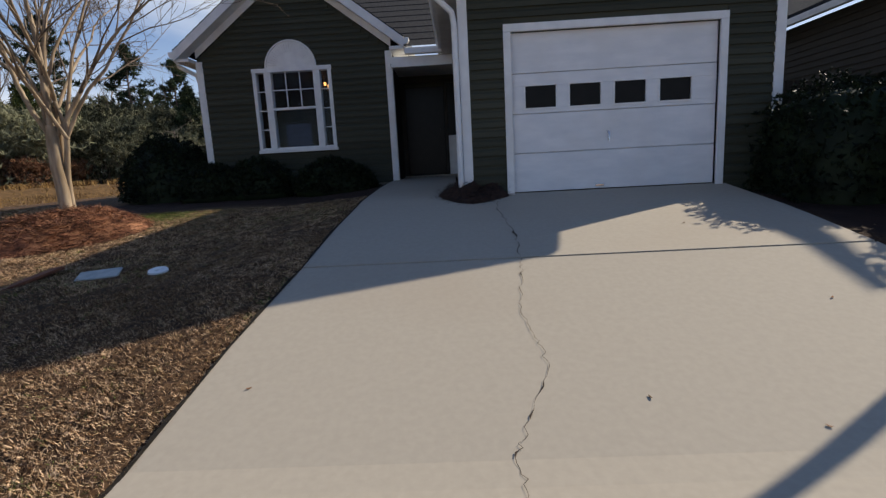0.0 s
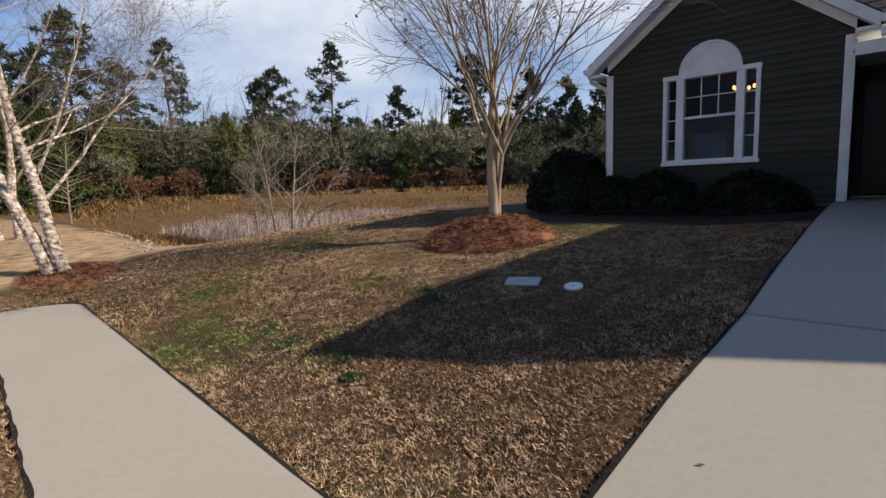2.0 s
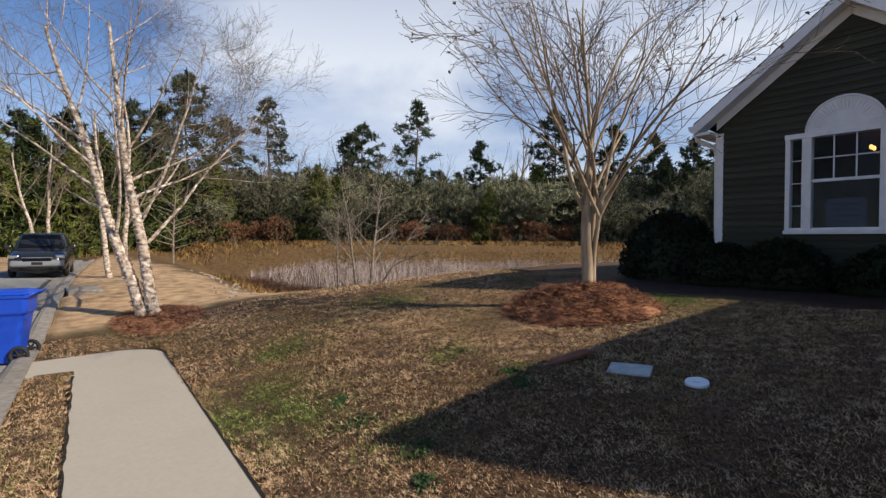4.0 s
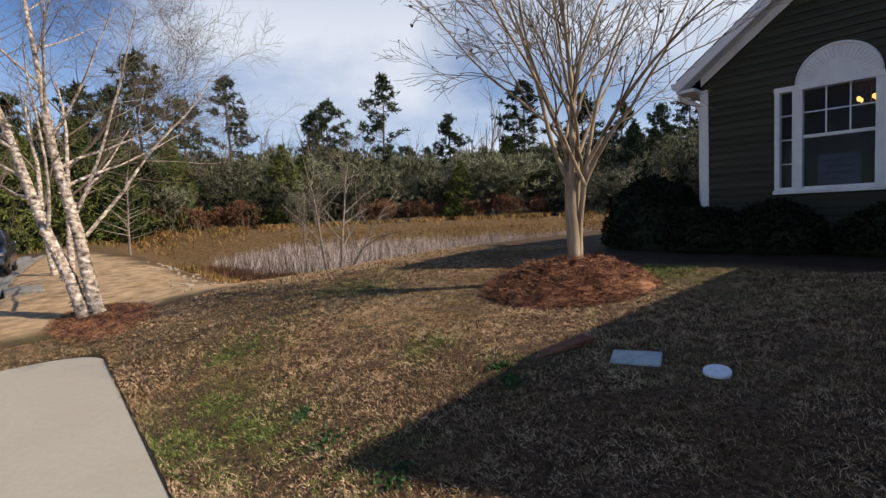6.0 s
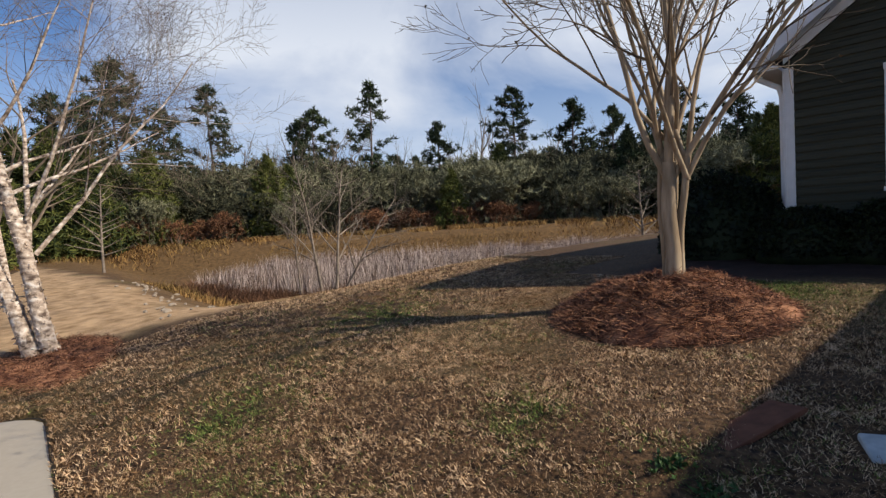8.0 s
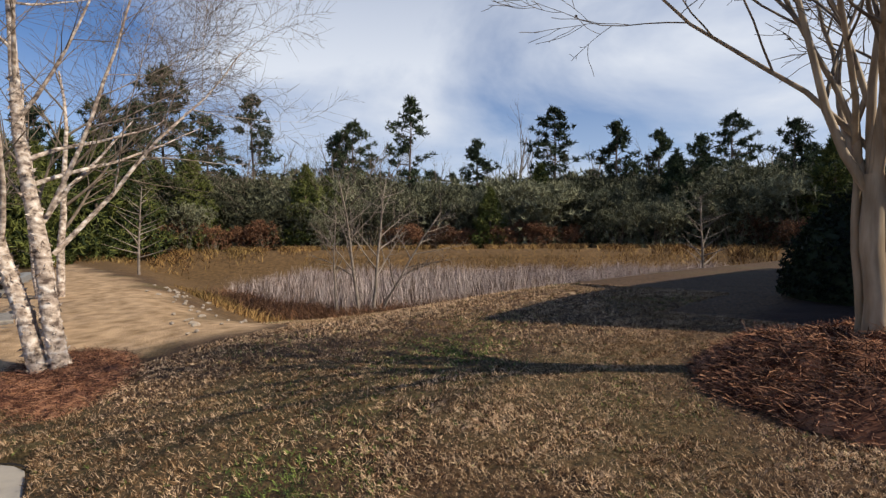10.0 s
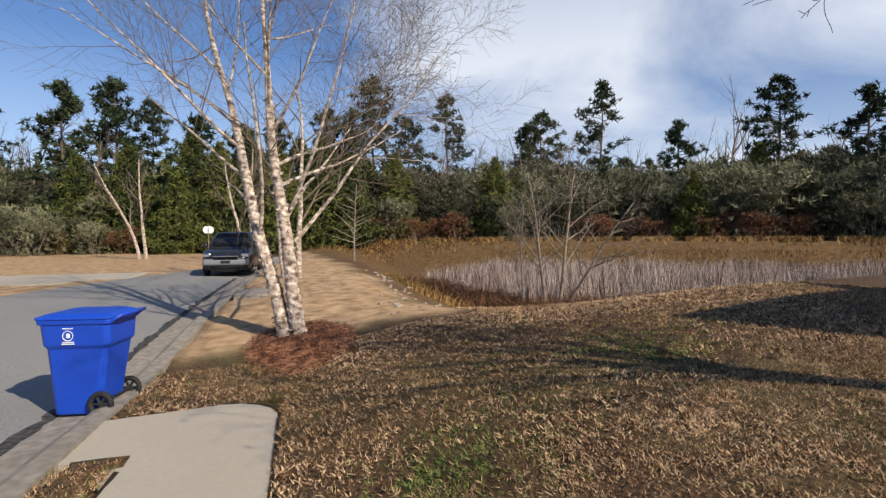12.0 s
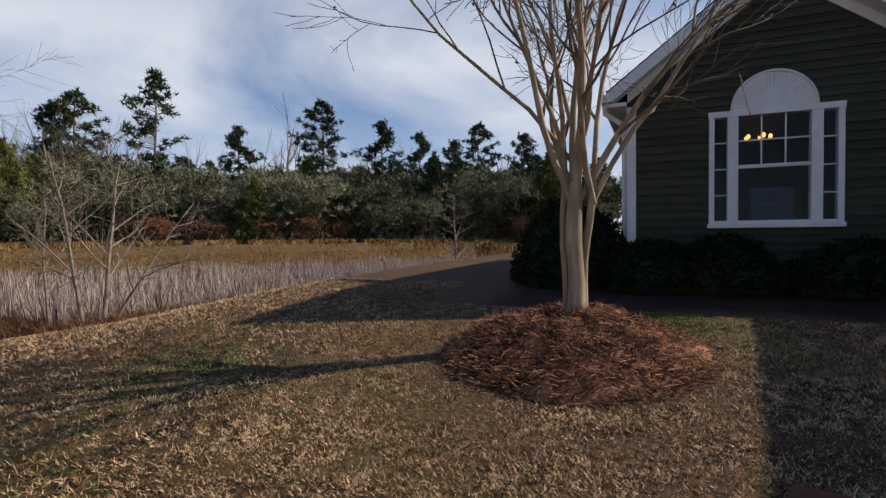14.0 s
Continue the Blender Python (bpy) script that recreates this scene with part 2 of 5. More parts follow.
M_BRASS = mat("brass", (0.35, 0.22, 0.08), (0.45, 0.30, 0.12), 10.0, 0.35, 0.0, metal=1.0)
M_NEIGH = mat("brown_neighbour_siding", (0.045, 0.04, 0.034), (0.065, 0.058, 0.05), 5.0, 0.7, 0.2, stretch=(0.5, 0.5, 12))
M_FENCE = mat("dark_fence_wood", (0.03, 0.024, 0.02), (0.06, 0.048, 0.04), 8.0, 0.9, 0.4, stretch=(4, 4, 0.6))
M_GLASS = bpy.data.materials.new("window_glass")
M_GLASS.use_nodes = True
_n, _l = M_GLASS.node_tree.nodes, M_GLASS.node_tree.links
_clear, _gloss, _blend = _n.new("ShaderNodeBsdfTransparent"), _n.new("ShaderNodeBsdfGlossy"), _n.new("ShaderNodeMixShader")
_clear.inputs["Color"].default_value = (0.86, 0.89, 0.92, 1)
_gloss.inputs["Roughness"].default_value = 0.02
_blend.inputs["Fac"].default_value = 0.01
_l.new(_clear.outputs["BSDF"], _blend.inputs[1])
_l.new(_gloss.outputs["BSDF"], _blend.inputs[2])
_l.new(_blend.outputs["Shader"], _n["Material Output"].inputs["Surface"])


# ---- mesh helpers ----
def mesh_of(name, verts, faces, material, smooth=False):
    me = bpy.data.meshes.new(name)
    me.from_pydata([tuple(v) for v in verts], [], faces)
    me.materials.append(material)
    if smooth:
        me.polygons.foreach_set("use_smooth", [True] * len(me.polygons))
    me.update()
    return me


def soup(name, co, quads, material):
    """A mesh from an n x 3 array of corners and an m x k array of faces."""
    co, quads = np.asarray(co, dtype=np.float32), np.asarray(quads, dtype=np.int32)
    k = quads.shape[1]
    me = bpy.data.meshes.new(name)
    me.vertices.add(len(co))
    me.vertices.foreach_set("co", co.ravel())
    me.loops.add(quads.size)
    me.loops.foreach_set("vertex_index", quads.ravel())
    me.polygons.add(len(quads))
    me.polygons.foreach_set("loop_start", np.arange(0, quads.size, k, dtype=np.int32))
    me.update(calc_edges=True)
    me.materials.append(material)
    return me


def thing(name, label, category, m=None, group="", kind=""):
    ob = new(name)
    ob.empty_display_size = 0.1
    if m is not None:
        ob.matrix_world = m
    return tagged(ob, label, category, group, kind)


def part(name, data, parent, label="", m=None):
    ob = new(name, data)
    ob.parent = parent
    if m is not None:
        ob.matrix_basis = m
    if label:
        ob["label"] = label
    return ob


def solid(name, data, label, category, m=None, group="", kind=""):
    ob = new(name, data)
    if m is not None:
        ob.matrix_world = m
    return tagged(ob, label, category, group, kind)


def block(name, lo, hi, material, bevel=0.0, segs=2):
    """A box from corner to corner, with rounded edges."""
    bm = bmesh.new()
    bmesh.ops.create_cube(bm, size=1.0)
    for v in bm.verts:
        for i in range(3):
            v.co[i] = lo[i] if v.co[i] < 0 else hi[i]
    if bevel:
        bmesh.ops.bevel(bm, geom=bm.edges[:], offset=bevel, segments=segs, affect="EDGES", profile=0.5)
    return bm_mesh(name, bm, material)


def bm_mesh(name, bm, material, smooth=False):
    me = bpy.data.meshes.new(name)
    bm.normal_update()
    bm.to_mesh(me)
    bm.free()
    me.materials.append(material)
    if smooth:
        me.polygons.foreach_set("use_smooth", [True] * len(me.polygons))
    return me


def extrude_xz(name, outline, y0, y1, material, bevel=0.0):
    """An outline in x, z drawn out along y."""
    bm = bmesh.new()
    a = [bm.verts.new((x, y0, z)) for x, z in outline]
    b = [bm.verts.new((x, y1, z)) for x, z in outline]
    n = len(outline)
    bm.faces.new(a)
    bm.faces.new(b[::-1])
    for i in range(n):
        bm.faces.new((a[i], b[i], b[(i + 1) % n], a[(i + 1) % n]))
    bmesh.ops.recalc_face_normals(bm, faces=bm.faces[:])
    if bevel:
        bmesh.ops.bevel(bm, geom=bm.edges[:], offset=bevel, segments=2, affect="EDGES", profile=0.5)
    return bm_mesh(name, bm, material)


def tubes(name, paths, material, sides=6, smooth=True):
    """Round tapered tubes along paths, each a list of (point, radius)."""
    verts, faces, base = [], [], 0
    for path in paths:
        k = sides if path[0][1] > 0.012 else 3
        up = Vector((0.31, 0.17, 0.93))
        for i, (p, r) in enumerate(path):
            a, b = path[max(0, i - 1)][0], path[min(len(path) - 1, i + 1)][0]
            d = (b - a).normalized()
            u = d.cross(up)
            if u.length < 1e-3:
                u = d.cross(Vector((1, 0, 0)))
            u.normalize()
            w = d.cross(u)
            for j in range(k):
                t = 2 * math.pi * j / k
                verts.append(p + (u * math.cos(t) + w * math.sin(t)) * r)
        for i in range(len(path) - 1):
            for j in range(k):
                faces.append((base + i * k + j, base + i * k + (j + 1) % k, base + (i + 1) * k + (j + 1) % k, base + (i + 1) * k + j))
        base += len(path) * k
    return mesh_of(name, verts, faces, material, smooth)


def smooth01(v):
    v = np.clip(v, 0.0, 1.0)
    return v * v * (3 - 2 * v)


# ---- lie of the land ----
FWD, SIDE, HUB = (-0.755, 0.656), (0.656, 0.755), (-4.57, 2.08)


def along(x, y):
    return (x - HUB[0]) * FWD[0] + (y - HUB[1]) * FWD[1], (x - HUB[0]) * SIDE[0] + (y - HUB[1]) * SIDE[1]


def kerb_y(x):
    d = -np.asarray(x, dtype=float)
    return -0.35 + 0.085 * d + 0.0012 * np.maximum(0, d - 12) ** 2


def drive_z(y):
    return np.interp(y, [-3, -0.5, 1.2, 2.1, 3.0, 4.4, 5.6, 7.2, 9.0, 10.9, 12.5], [-1.05, -1.03, -1.0, -0.93, -0.72, -0.395, -0.2, 0.0, 0.09, 0.15, 0.16])


def basin(x, y):
    """How deep into the pond basin a place lies, 0 on the lawn to 1 on its floor."""
    crest = np.interp(y, [3.0, 3.4, 4.4, 5.7, 7.0, 9.7, 16.6, 40], [-12.8, -12.4, -11.8, -11.0, -10.3, -10.0, -10.2, -10.0])
    s, r = along(x, y)
    south = np.interp(-x, [10, 13, 20, 30, 45], [2.5, 3.8, 4.6, 5.6, 7.5])
    return smooth01((crest - x) / 7.5) * smooth01((y - south) / 6.0) * smooth01((47 - s) / 8.0) * smooth01((30 - r) / 9.0)


def land(x, y):
    x, y = np.asarray(x, dtype=float), np.asarray(y, dtype=float)
    z = np.interp(y, [-60, -3, 0, 1.6, 2.3, 3.2, 4.4, 5.2, 6.3, 7.5, 9, 11, 14], [-1.1, -1.07, -1.03, -0.98, -0.9, -0.68, -0.4, -0.32, -0.2, -0.08, 0.03, 0.08, 0.1])
    z = z - 0.1 * np.interp(x, [-2.6, -1.2], [1, 0])
    west = smooth01((-x - 10) / 6.0)
    z = z + 0.085 * smooth01((walk_in(x) - 1.02 - y) / 0.15) * np.interp(x, [-12, -9.5, -2.6, -1.2], [0, 1, 1, 0])
    z = z * (1 - west) + west * np.interp(y, [-60, 0, 3, 8, 20], [-1.02, -0.98, -0.82, -0.55, -0.3])
    s, r = along(x, y)
    z = z + smooth01((s - 36) / 12.0) * (0.12 - z) * smooth01((y - 2.5) / 6)
    # the street end climbs gently to the west
    z = z + np.interp(-x, [12.5, 16, 20, 24, 60], [0, 0.06, 0.16, 0.22, 0.24]) * smooth01((8.5 - y) / 4.5)
    z = z - 1.75 * basin(x, y)
    yk = kerb_y(x)
    outer = np.interp(x, [-36, -21, -15, 40], [2.6, -4.6, -6.4, -6.8])
    road = np.clip((yk + 0.02 - y) / 0.1, 0, 1) * np.clip((y - outer) / 0.1, 0, 1)
    return z - 0.3 * road


def lawn_z(x, y):
    return float(land(x, y))

# ---- ground, road and paving ----
def grid_axis(lo, hi, fine_lo, fine_hi, fine, coarse):
    a = list(np.arange(fine_lo, fine_hi, fine))
    v, step = fine_lo, coarse
    while v > lo:
        v -= step
        step *= 1.12
        a.insert(0, v)
    v, step = a[-1], coarse
    while v < hi:
        v += step
        step *= 1.12
        a.append(v)
    return np.array(a)


def build_ground():
    xs, ys = grid_axis(-900, 900, -34, 8, 0.2, 0.5), grid_axis(-900, 900, -8, 30, 0.2, 0.5)
    gx, gy = np.meshgrid(xs, ys)
    gz = land(gx, gy)
    rng = np.random.default_rng(3)
    gz = gz + rng.normal(0, 0.006, gz.shape)
    # the soil lies under the slabs of drive, path and sidewalk
    under = ((gx > np.interp(gy, [1.4, 3.2, 4.4, 7.2], [-1.42, -1.3, -1.14, -1.08]) + 0.02) & (gx < 3.95) & (gy > -0.6) & (gy < 7.2)) | ((gx > -1.0) & (gx < 0.3) & (gy > 7) & (gy < 12.6))
    gz = np.where(under, np.minimum(gz, drive_z(gy) - 0.14), gz)
    inner = walk_in(gx)
    wk = (gx > -10.28) & (gx < 8) & (gy < inner + 0.02) & ((gy > inner - 1.12) | (gx < -9.3)) & (gy > kerb_y(gx) + 0.02)
    gz = np.where(wk, gz - 0.12, gz)
    co = np.stack([gx.ravel(), gy.ravel(), gz.ravel()], 1)
    h, w = gx.shape
    i = np.arange(h * w).reshape(h, w)
    quads = np.stack([i[:-1, :-1].ravel(), i[:-1, 1:].ravel(), i[1:, 1:].ravel(), i[1:, :-1].ravel()], 1)
    me = soup("ground", co, quads, M_GROUND)
    me.polygons.foreach_set("use_smooth", [True] * len(me.polygons))
    x, y = co[:, 0], co[:, 1]
    b = basin(x, y)
    edge = 0.25 * np.sin(x * 1.7) + 0.2 * np.sin(y * 2.9 + x)
    sand = smooth01((-x - 11.8 + edge) / 1.5) * smooth01((6.3 + edge - y) / 1.6) * (1 - smooth01((b - 0.12) / 0.2)) * smooth01((y - kerb_y(x) + 0.5) / 0.2)
    s, r = along(x, y)
    rough = np.maximum(smooth01((b - 0.02) / 0.25), smooth01((s - 20) / 8) * (y > 6)) * (1 - sand)
    far_side = smooth01((np.interp(x, [-36, -21, -15, 40], [2.6, -4.6, -6.4, -6.8]) + 0.3 - y) / 0.6) * smooth01((7 - y) / 1.0)
    sand = np.maximum(sand, 0.9 * far_side)
    bed = smooth01((y - 8.3 - 0.3 * np.sin(x * 1.3)) / 0.3) * smooth01((x + 6.8) / 0.4) * smooth01((-0.9 - x) / 0.2)
    bed = np.maximum(bed, smooth01((x - 3.9) / 0.2) * smooth01((y - 2.2) / 0.4))
    for key, v in (("sand", sand), ("rough", rough), ("mulch", bed)):
        me.attributes.new(key, "FLOAT", "POINT").data.foreach_set("value", np.clip(v, 0, 1).astype(np.float32))
    solid("ground", me, "dormant tan lawn sloping to a dry pond basin", "ground", kind="structure")


def walk_in(x):
    return 1.45 - 0.075 * np.asarray(x, dtype=float)


def slab(name, outline, top, thick, material, cuts=14):
    """A paved slab over an outline in plan, its top following the function top(x, y)."""
    bm = bmesh.new()
    bm.faces.new([bm.verts.new((x, y, 0)) for x, y in outline])
    lo = [min(p[i] for p in outline) for i in (0, 1)]
    hi = [max(p[i] for p in outline) for i in (0, 1)]
    for axis in (0, 1):
        for i in range(1, cuts):
            at = lo[axis] + (hi[axis] - lo[axis]) * i / cuts
            co, no = [0, 0, 0], [0, 0, 0]
            co[axis], no[axis] = at, 1
            bmesh.ops.bisect_plane(bm, geom=bm.verts[:] + bm.edges[:] + bm.faces[:], plane_co=co, plane_no=no)
    bmesh.ops.recalc_face_normals(bm, faces=bm.faces[:])
    if bm.faces[:][0].normal.z < 0:
        bmesh.ops.reverse_faces(bm, faces=bm.faces[:])
    rim = bmesh.ops.extrude_face_region(bm, geom=bm.faces[:])
    low = {v for v in bm.verts} - {v for v in rim["geom"] if isinstance(v, bmesh.types.BMVert)}
    for v in bm.verts:
        v.co.z = float(top(v.co.x, v.co.y)) - (thick if v in low else 0)
    bmesh.ops.recalc_face_normals(bm, faces=bm.faces[:])
    return bm_mesh(name, bm, material)


def walk_top(x, y):
    return -1.03 + 0.035 * smooth01((np.asarray(x) + 3.0) / 2.0)


def build_paving():
    d = thing("driveway", "pale concrete driveway cracked down its middle", "driveway", kind="structure")
    part("slab", slab("slab", [(-1.42, 1.5), (3.95, 1.3), (3.92, 4.402), (-1.15, 4.402), (-1.3, 3.2)], lambda x, y: drive_z(y), 0.14, M_CONC, 18), d)
    part("slab", slab("slab", [(-1.15, 4.44), (3.92, 4.44), (4.0, 7.16), (0.3, 7.16), (0.25, 10.9), (0.25, 12.4), (-0.95, 12.4), (-1.1, 10.4), (-1.08, 7.0)], lambda x, y: drive_z(y), 0.14, M_CONC, 18), d)
    # the crack that wanders from the bed at the garage down the slab
    rnd = random.Random(5)
    line = [(0.80, 6.6), (0.76, 6.0), (0.86, 5.2), (0.82, 4.45), (0.80, 4.1), (0.70, 3.55), (0.76, 3.15), (0.79, 2.85), (0.63, 2.44), (0.52, 2.2), (0.54, 1.9), (0.50, 1.35)]
    left, right = [], []
    for (ax, ay), (bx, by) in zip(line, line[1:]):
        for i in range(9):
            t = i / 9
            x, y = ax + (bx - ax) * t + rnd.uniform(-0.02, 0.02), ay + (by - ay) * t
            w = rnd.uniform(0.0006, 0.0022) * (3.0 if rnd.random() < 0.07 else 1) * (2.0 if y > 4.45 else 1)
            z = float(drive_z(y)) + (0.016 if y > 4.45 else 0.008)
            left.append((x - w, y, z))
            right.append((x + w, y, z))
    n = len(left)
    part("crack", mesh_of("crack", left + right, [(i, i + 1, n + i + 1, n + i) for i in range(n - 1)], M_CRACK), d, "thin dark jagged crack")
    part("joint_filler", block("joint_filler", (-1.15, 4.403, -0.52), (3.92, 4.439, -0.402), M_SOIL), d)
    end = [(-9.1, 0.78), (-9.25, 0.46), (-10.2, 0.54)]
    arc = [(-9.75 - 0.55 * math.sin(a), 1.63 + 0.55 * math.cos(a)) for a in [radians(v) for v in (90, 70, 50, 30, 10)]]
    inner = [(x, float(walk_in(x))) for x in (-9.6, -8.6, -7.0, -5.4, -3.8, -1.45)]
    outer = [(x, float(walk_in(x)) - 1.15) for x in (-3.8, -5.4, -7.0, -8.6)]
    s = thing("sidewalk", "pale concrete sidewalk with a rounded end", "sidewalk", kind="structure")
    part("slab", slab("slab", [*inner, (-1.45, 0.42), *outer, *end, *arc], walk_top, 0.14, M_CONC, 12), s)
    part("slab", slab("slab", [(-1.44, 1.49), (-1.44, -0.2), (4.2, -0.5), (4.0, 1.28)], lambda x, y: drive_z(y) - 0.002, 0.14, M_CONC, 8), s)
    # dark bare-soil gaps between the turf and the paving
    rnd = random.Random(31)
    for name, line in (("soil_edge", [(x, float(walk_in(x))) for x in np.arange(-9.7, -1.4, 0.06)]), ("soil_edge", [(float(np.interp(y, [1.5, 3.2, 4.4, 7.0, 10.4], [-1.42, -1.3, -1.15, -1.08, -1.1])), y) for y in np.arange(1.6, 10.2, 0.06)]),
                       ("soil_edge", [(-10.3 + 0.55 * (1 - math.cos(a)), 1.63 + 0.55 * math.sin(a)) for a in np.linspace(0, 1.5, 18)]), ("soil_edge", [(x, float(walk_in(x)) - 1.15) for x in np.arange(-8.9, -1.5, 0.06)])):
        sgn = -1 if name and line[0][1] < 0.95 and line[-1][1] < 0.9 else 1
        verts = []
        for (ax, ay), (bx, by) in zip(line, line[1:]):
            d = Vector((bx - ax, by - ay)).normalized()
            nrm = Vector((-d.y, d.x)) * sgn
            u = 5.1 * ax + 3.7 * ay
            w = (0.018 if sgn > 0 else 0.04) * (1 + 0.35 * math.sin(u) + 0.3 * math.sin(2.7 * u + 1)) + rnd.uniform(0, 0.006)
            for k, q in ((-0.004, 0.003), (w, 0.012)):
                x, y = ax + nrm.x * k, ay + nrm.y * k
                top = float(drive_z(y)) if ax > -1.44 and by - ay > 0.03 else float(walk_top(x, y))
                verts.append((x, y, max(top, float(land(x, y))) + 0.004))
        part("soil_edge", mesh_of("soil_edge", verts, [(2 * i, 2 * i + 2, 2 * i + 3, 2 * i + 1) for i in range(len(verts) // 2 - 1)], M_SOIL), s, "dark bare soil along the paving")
    # kerb with its gutter, one lofted profile
    xs = np.arange(8, -38, -0.8)
    prof = [(0.07, -0.12), (0.07, 0.0), (-0.12, 0.0), (-0.2, -0.03), (-0.26, -0.11), (-0.62, -0.125), (-0.62, -0.3)]
    verts, faces = [], []
    for x in xs:
        yk = float(kerb_y(x))
        zk = kerb_top(x)
        verts += [(x, yk + a, zk + b) for a, b in prof]
    k = len(prof)
    for i in range(len(xs) - 1):
        faces += [(i * k + j, i * k + j + 1, (i + 1) * k + j + 1, (i + 1) * k + j) for j in range(k - 1)]
    solid("kerb", mesh_of("kerb", verts, faces, M_KERB), "weathered concrete kerb and gutter along the street", "kerb", kind="structure")
    # street
    verts, faces = [], []
    for x in np.arange(60, -40, -1.0):
        a, b = float(kerb_y(x)) - 0.6, float(np.interp(x, [-36, -21, -15, 40], [2.6, -4.6, -6.4, -6.8]))
        b = min(b, a - 0.05)
        zk = kerb_top(x) - 0.125
        for t in (0, 0.25, 0.5, 0.75, 1):
            verts.append((x, a + (b - a) * t, zk + 0.05 * math.sin(math.pi * t)))
    for i in range(len(verts) // 5 - 1):
        faces += [(i * 5 + j, i * 5 + j + 1, i * 5 + j + 6, i * 5 + j + 5) for j in range(4)]
    me = mesh_of("road", verts, faces, M_ASPH, True)
    road = solid("road", me, "worn grey asphalt street", "road", kind="structure")
    rnd = random.Random(8)
    verts = []
    for x in np.arange(6, -24, -0.15):
        yk, zk = float(kerb_y(x)) - 0.61, kerb_top(x) - 0.119
        verts += [(x, yk + rnd.uniform(-0.02, 0.03), zk), (x, yk - 0.08 - rnd.uniform(0, 0.09), zk + 0.006)]
    part("tar_seam", mesh_of("tar_seam", verts, [(2 * i, 2 * i + 1, 2 * i + 3, 2 * i + 2) for i in range(len(verts) // 2 - 1)], M_TAR), road, "ragged black seam beside the gutter")
    solid("far_driveway", slab("far_driveway", [(-24, -2.9), (-28.5, -0.9), (-29, -14), (-24, -14)], lambda x, y: land(x, y) + 0.03, 0.2, M_CONC, 8), "pale concrete driveway across the street", "driveway", kind="structure")


def kerb_top(x):
    return float(land(x, kerb_y(x) + 0.25)) + 0.03


# ---- house ----
BOARD = 0.128


def siding(wall, x0, x1, z0, z1, y, holes=(), top=None):
    """Lapped boards on a wall facing -y. top(z) gives the x-span under a gable; holes are (x0, x1, z0, z1)."""
    cache = {}
    z = z0
    while z < z1 - 0.02:
        h = min(BOARD, z1 - z)
        a, b = (x0, x1) if top is None else top(z + h)
        spans = [(max(a, x0), min(b, x1))]
        for hx0, hx1, hz0, hz1 in holes:
            if z + h > hz0 + 0.03 and z < hz1 - 0.03:
                spans = [q for s in spans for q in ((s[0], min(s[1], hx0)), (max(s[0], hx1), s[1])) if q[1] - q[0] > 0.02]
        for a, b in spans:
            if b - a < 0.03:
                continue
            key = (round(a, 3), round(b, 3), round(h, 3))
            if key not in cache:
                pr = [(0.0, 0.0), (-0.03, 0.0), (-0.028, h * 0.5), (-0.010, h * 0.72), (-0.004, h)]
                v = [(xx, py, pz) for xx in (a, b) for py, pz in pr]
                f = [(i, i + 1, 5 + i + 1, 5 + i) for i in range(4)] + [(4, 3, 2, 1, 0), (5, 6, 7, 8, 9)]
                cache[key] = mesh_of("siding_board", v, f, M_SIDE)
            part("siding_board", cache[key], wall, m=Matrix.Translation((0, y, z)))
        z += BOARD


def rake(house, name, p, q, y0, y1, depth, material):
    """A sloping board from p to q (x, z), drawn from y0 to y1."""
    return part(name, extrude_xz(name, [p, q, (q[0], q[1] - depth), (p[0], p[1] - depth)], y0, y1, material, 0.006), house)


def gable_roof(house, x0, x1, eave_z, rise, y0, y1):
    """Shingled roof with courses, white rakes, soffits and fascia; the ridge runs along y."""
    mid = (x0 + x1) / 2
    for side in (-1, 1):
        ex = x0 if side < 0 else x1
        run = abs(mid - ex)
        verts, faces = [], []
        n = 15
        for i in range(n):
            t0, t1 = i / n, min(1, (i + 1.25) / n)
            for t, lift in ((t0, 0.022), (t1, 0.010), (t1, 0.0), (t0, 0.0)):
                x, z = ex + (mid - ex) * t, eave_z + rise * t + lift + 0.1
                verts += [(x, y0, z), (x, y1, z)]
            b = i * 8
            faces += [(b, b + 1, b + 3, b + 2), (b, b + 1, b + 7, b + 6), (b, b + 2, b + 4, b + 6), (b + 1, b + 3, b + 5, b + 7)]
        part("roof", mesh_of("roof", verts, faces, M_ROOF), house, "charcoal shingle roof slope")
        lo, hi = (ex, eave_z + 0.09), (mid, eave_z + rise + 0.09)
        rake(house, "rake_board", lo, hi, y0 - 0.012, y0 + 0.02, 0.2, M_WHITE)
        rake(house, "rake_soffit", (lo[0], lo[1] - 0.14), (hi[0], hi[1] - 0.14), y0 + 0.021, y0 + 0.34, 0.03, M_WHITE)
        inx = ex + side * -0.30
        rake(house, "frieze_board", (inx, eave_z + rise * 0.30 / run - 0.08), (mid, eave_z + rise - 0.08), y0 + 0.315, y0 + 0.34, 0.16, M_WHITE)
        a, b = sorted((ex, inx))
        part("eave_box", block("eave_box", (a, y0 + 0.022, eave_z - 0.12), (b, y1, eave_z - 0.06), M_WHITE, 0.005), house)
        part("gutter", extrude_xz("gutter", [(ex, eave_z + 0.08), (ex + side * 0.1, eave_z + 0.08), (ex + side * 0.1, eave_z + 0.02), (ex + side * 0.06, eave_z - 0.04), (ex, eave_z - 0.04)], y0 + 0.0, y1, M_WHITE, 0.006), house)


def pane(parent, x0, x1, z0, z1, y):
    ob = part("pane", block("pane", (x0, y, z0), (x1, y + 0.006, z1), M_GLASS), parent)
    ob.visible_shadow = False


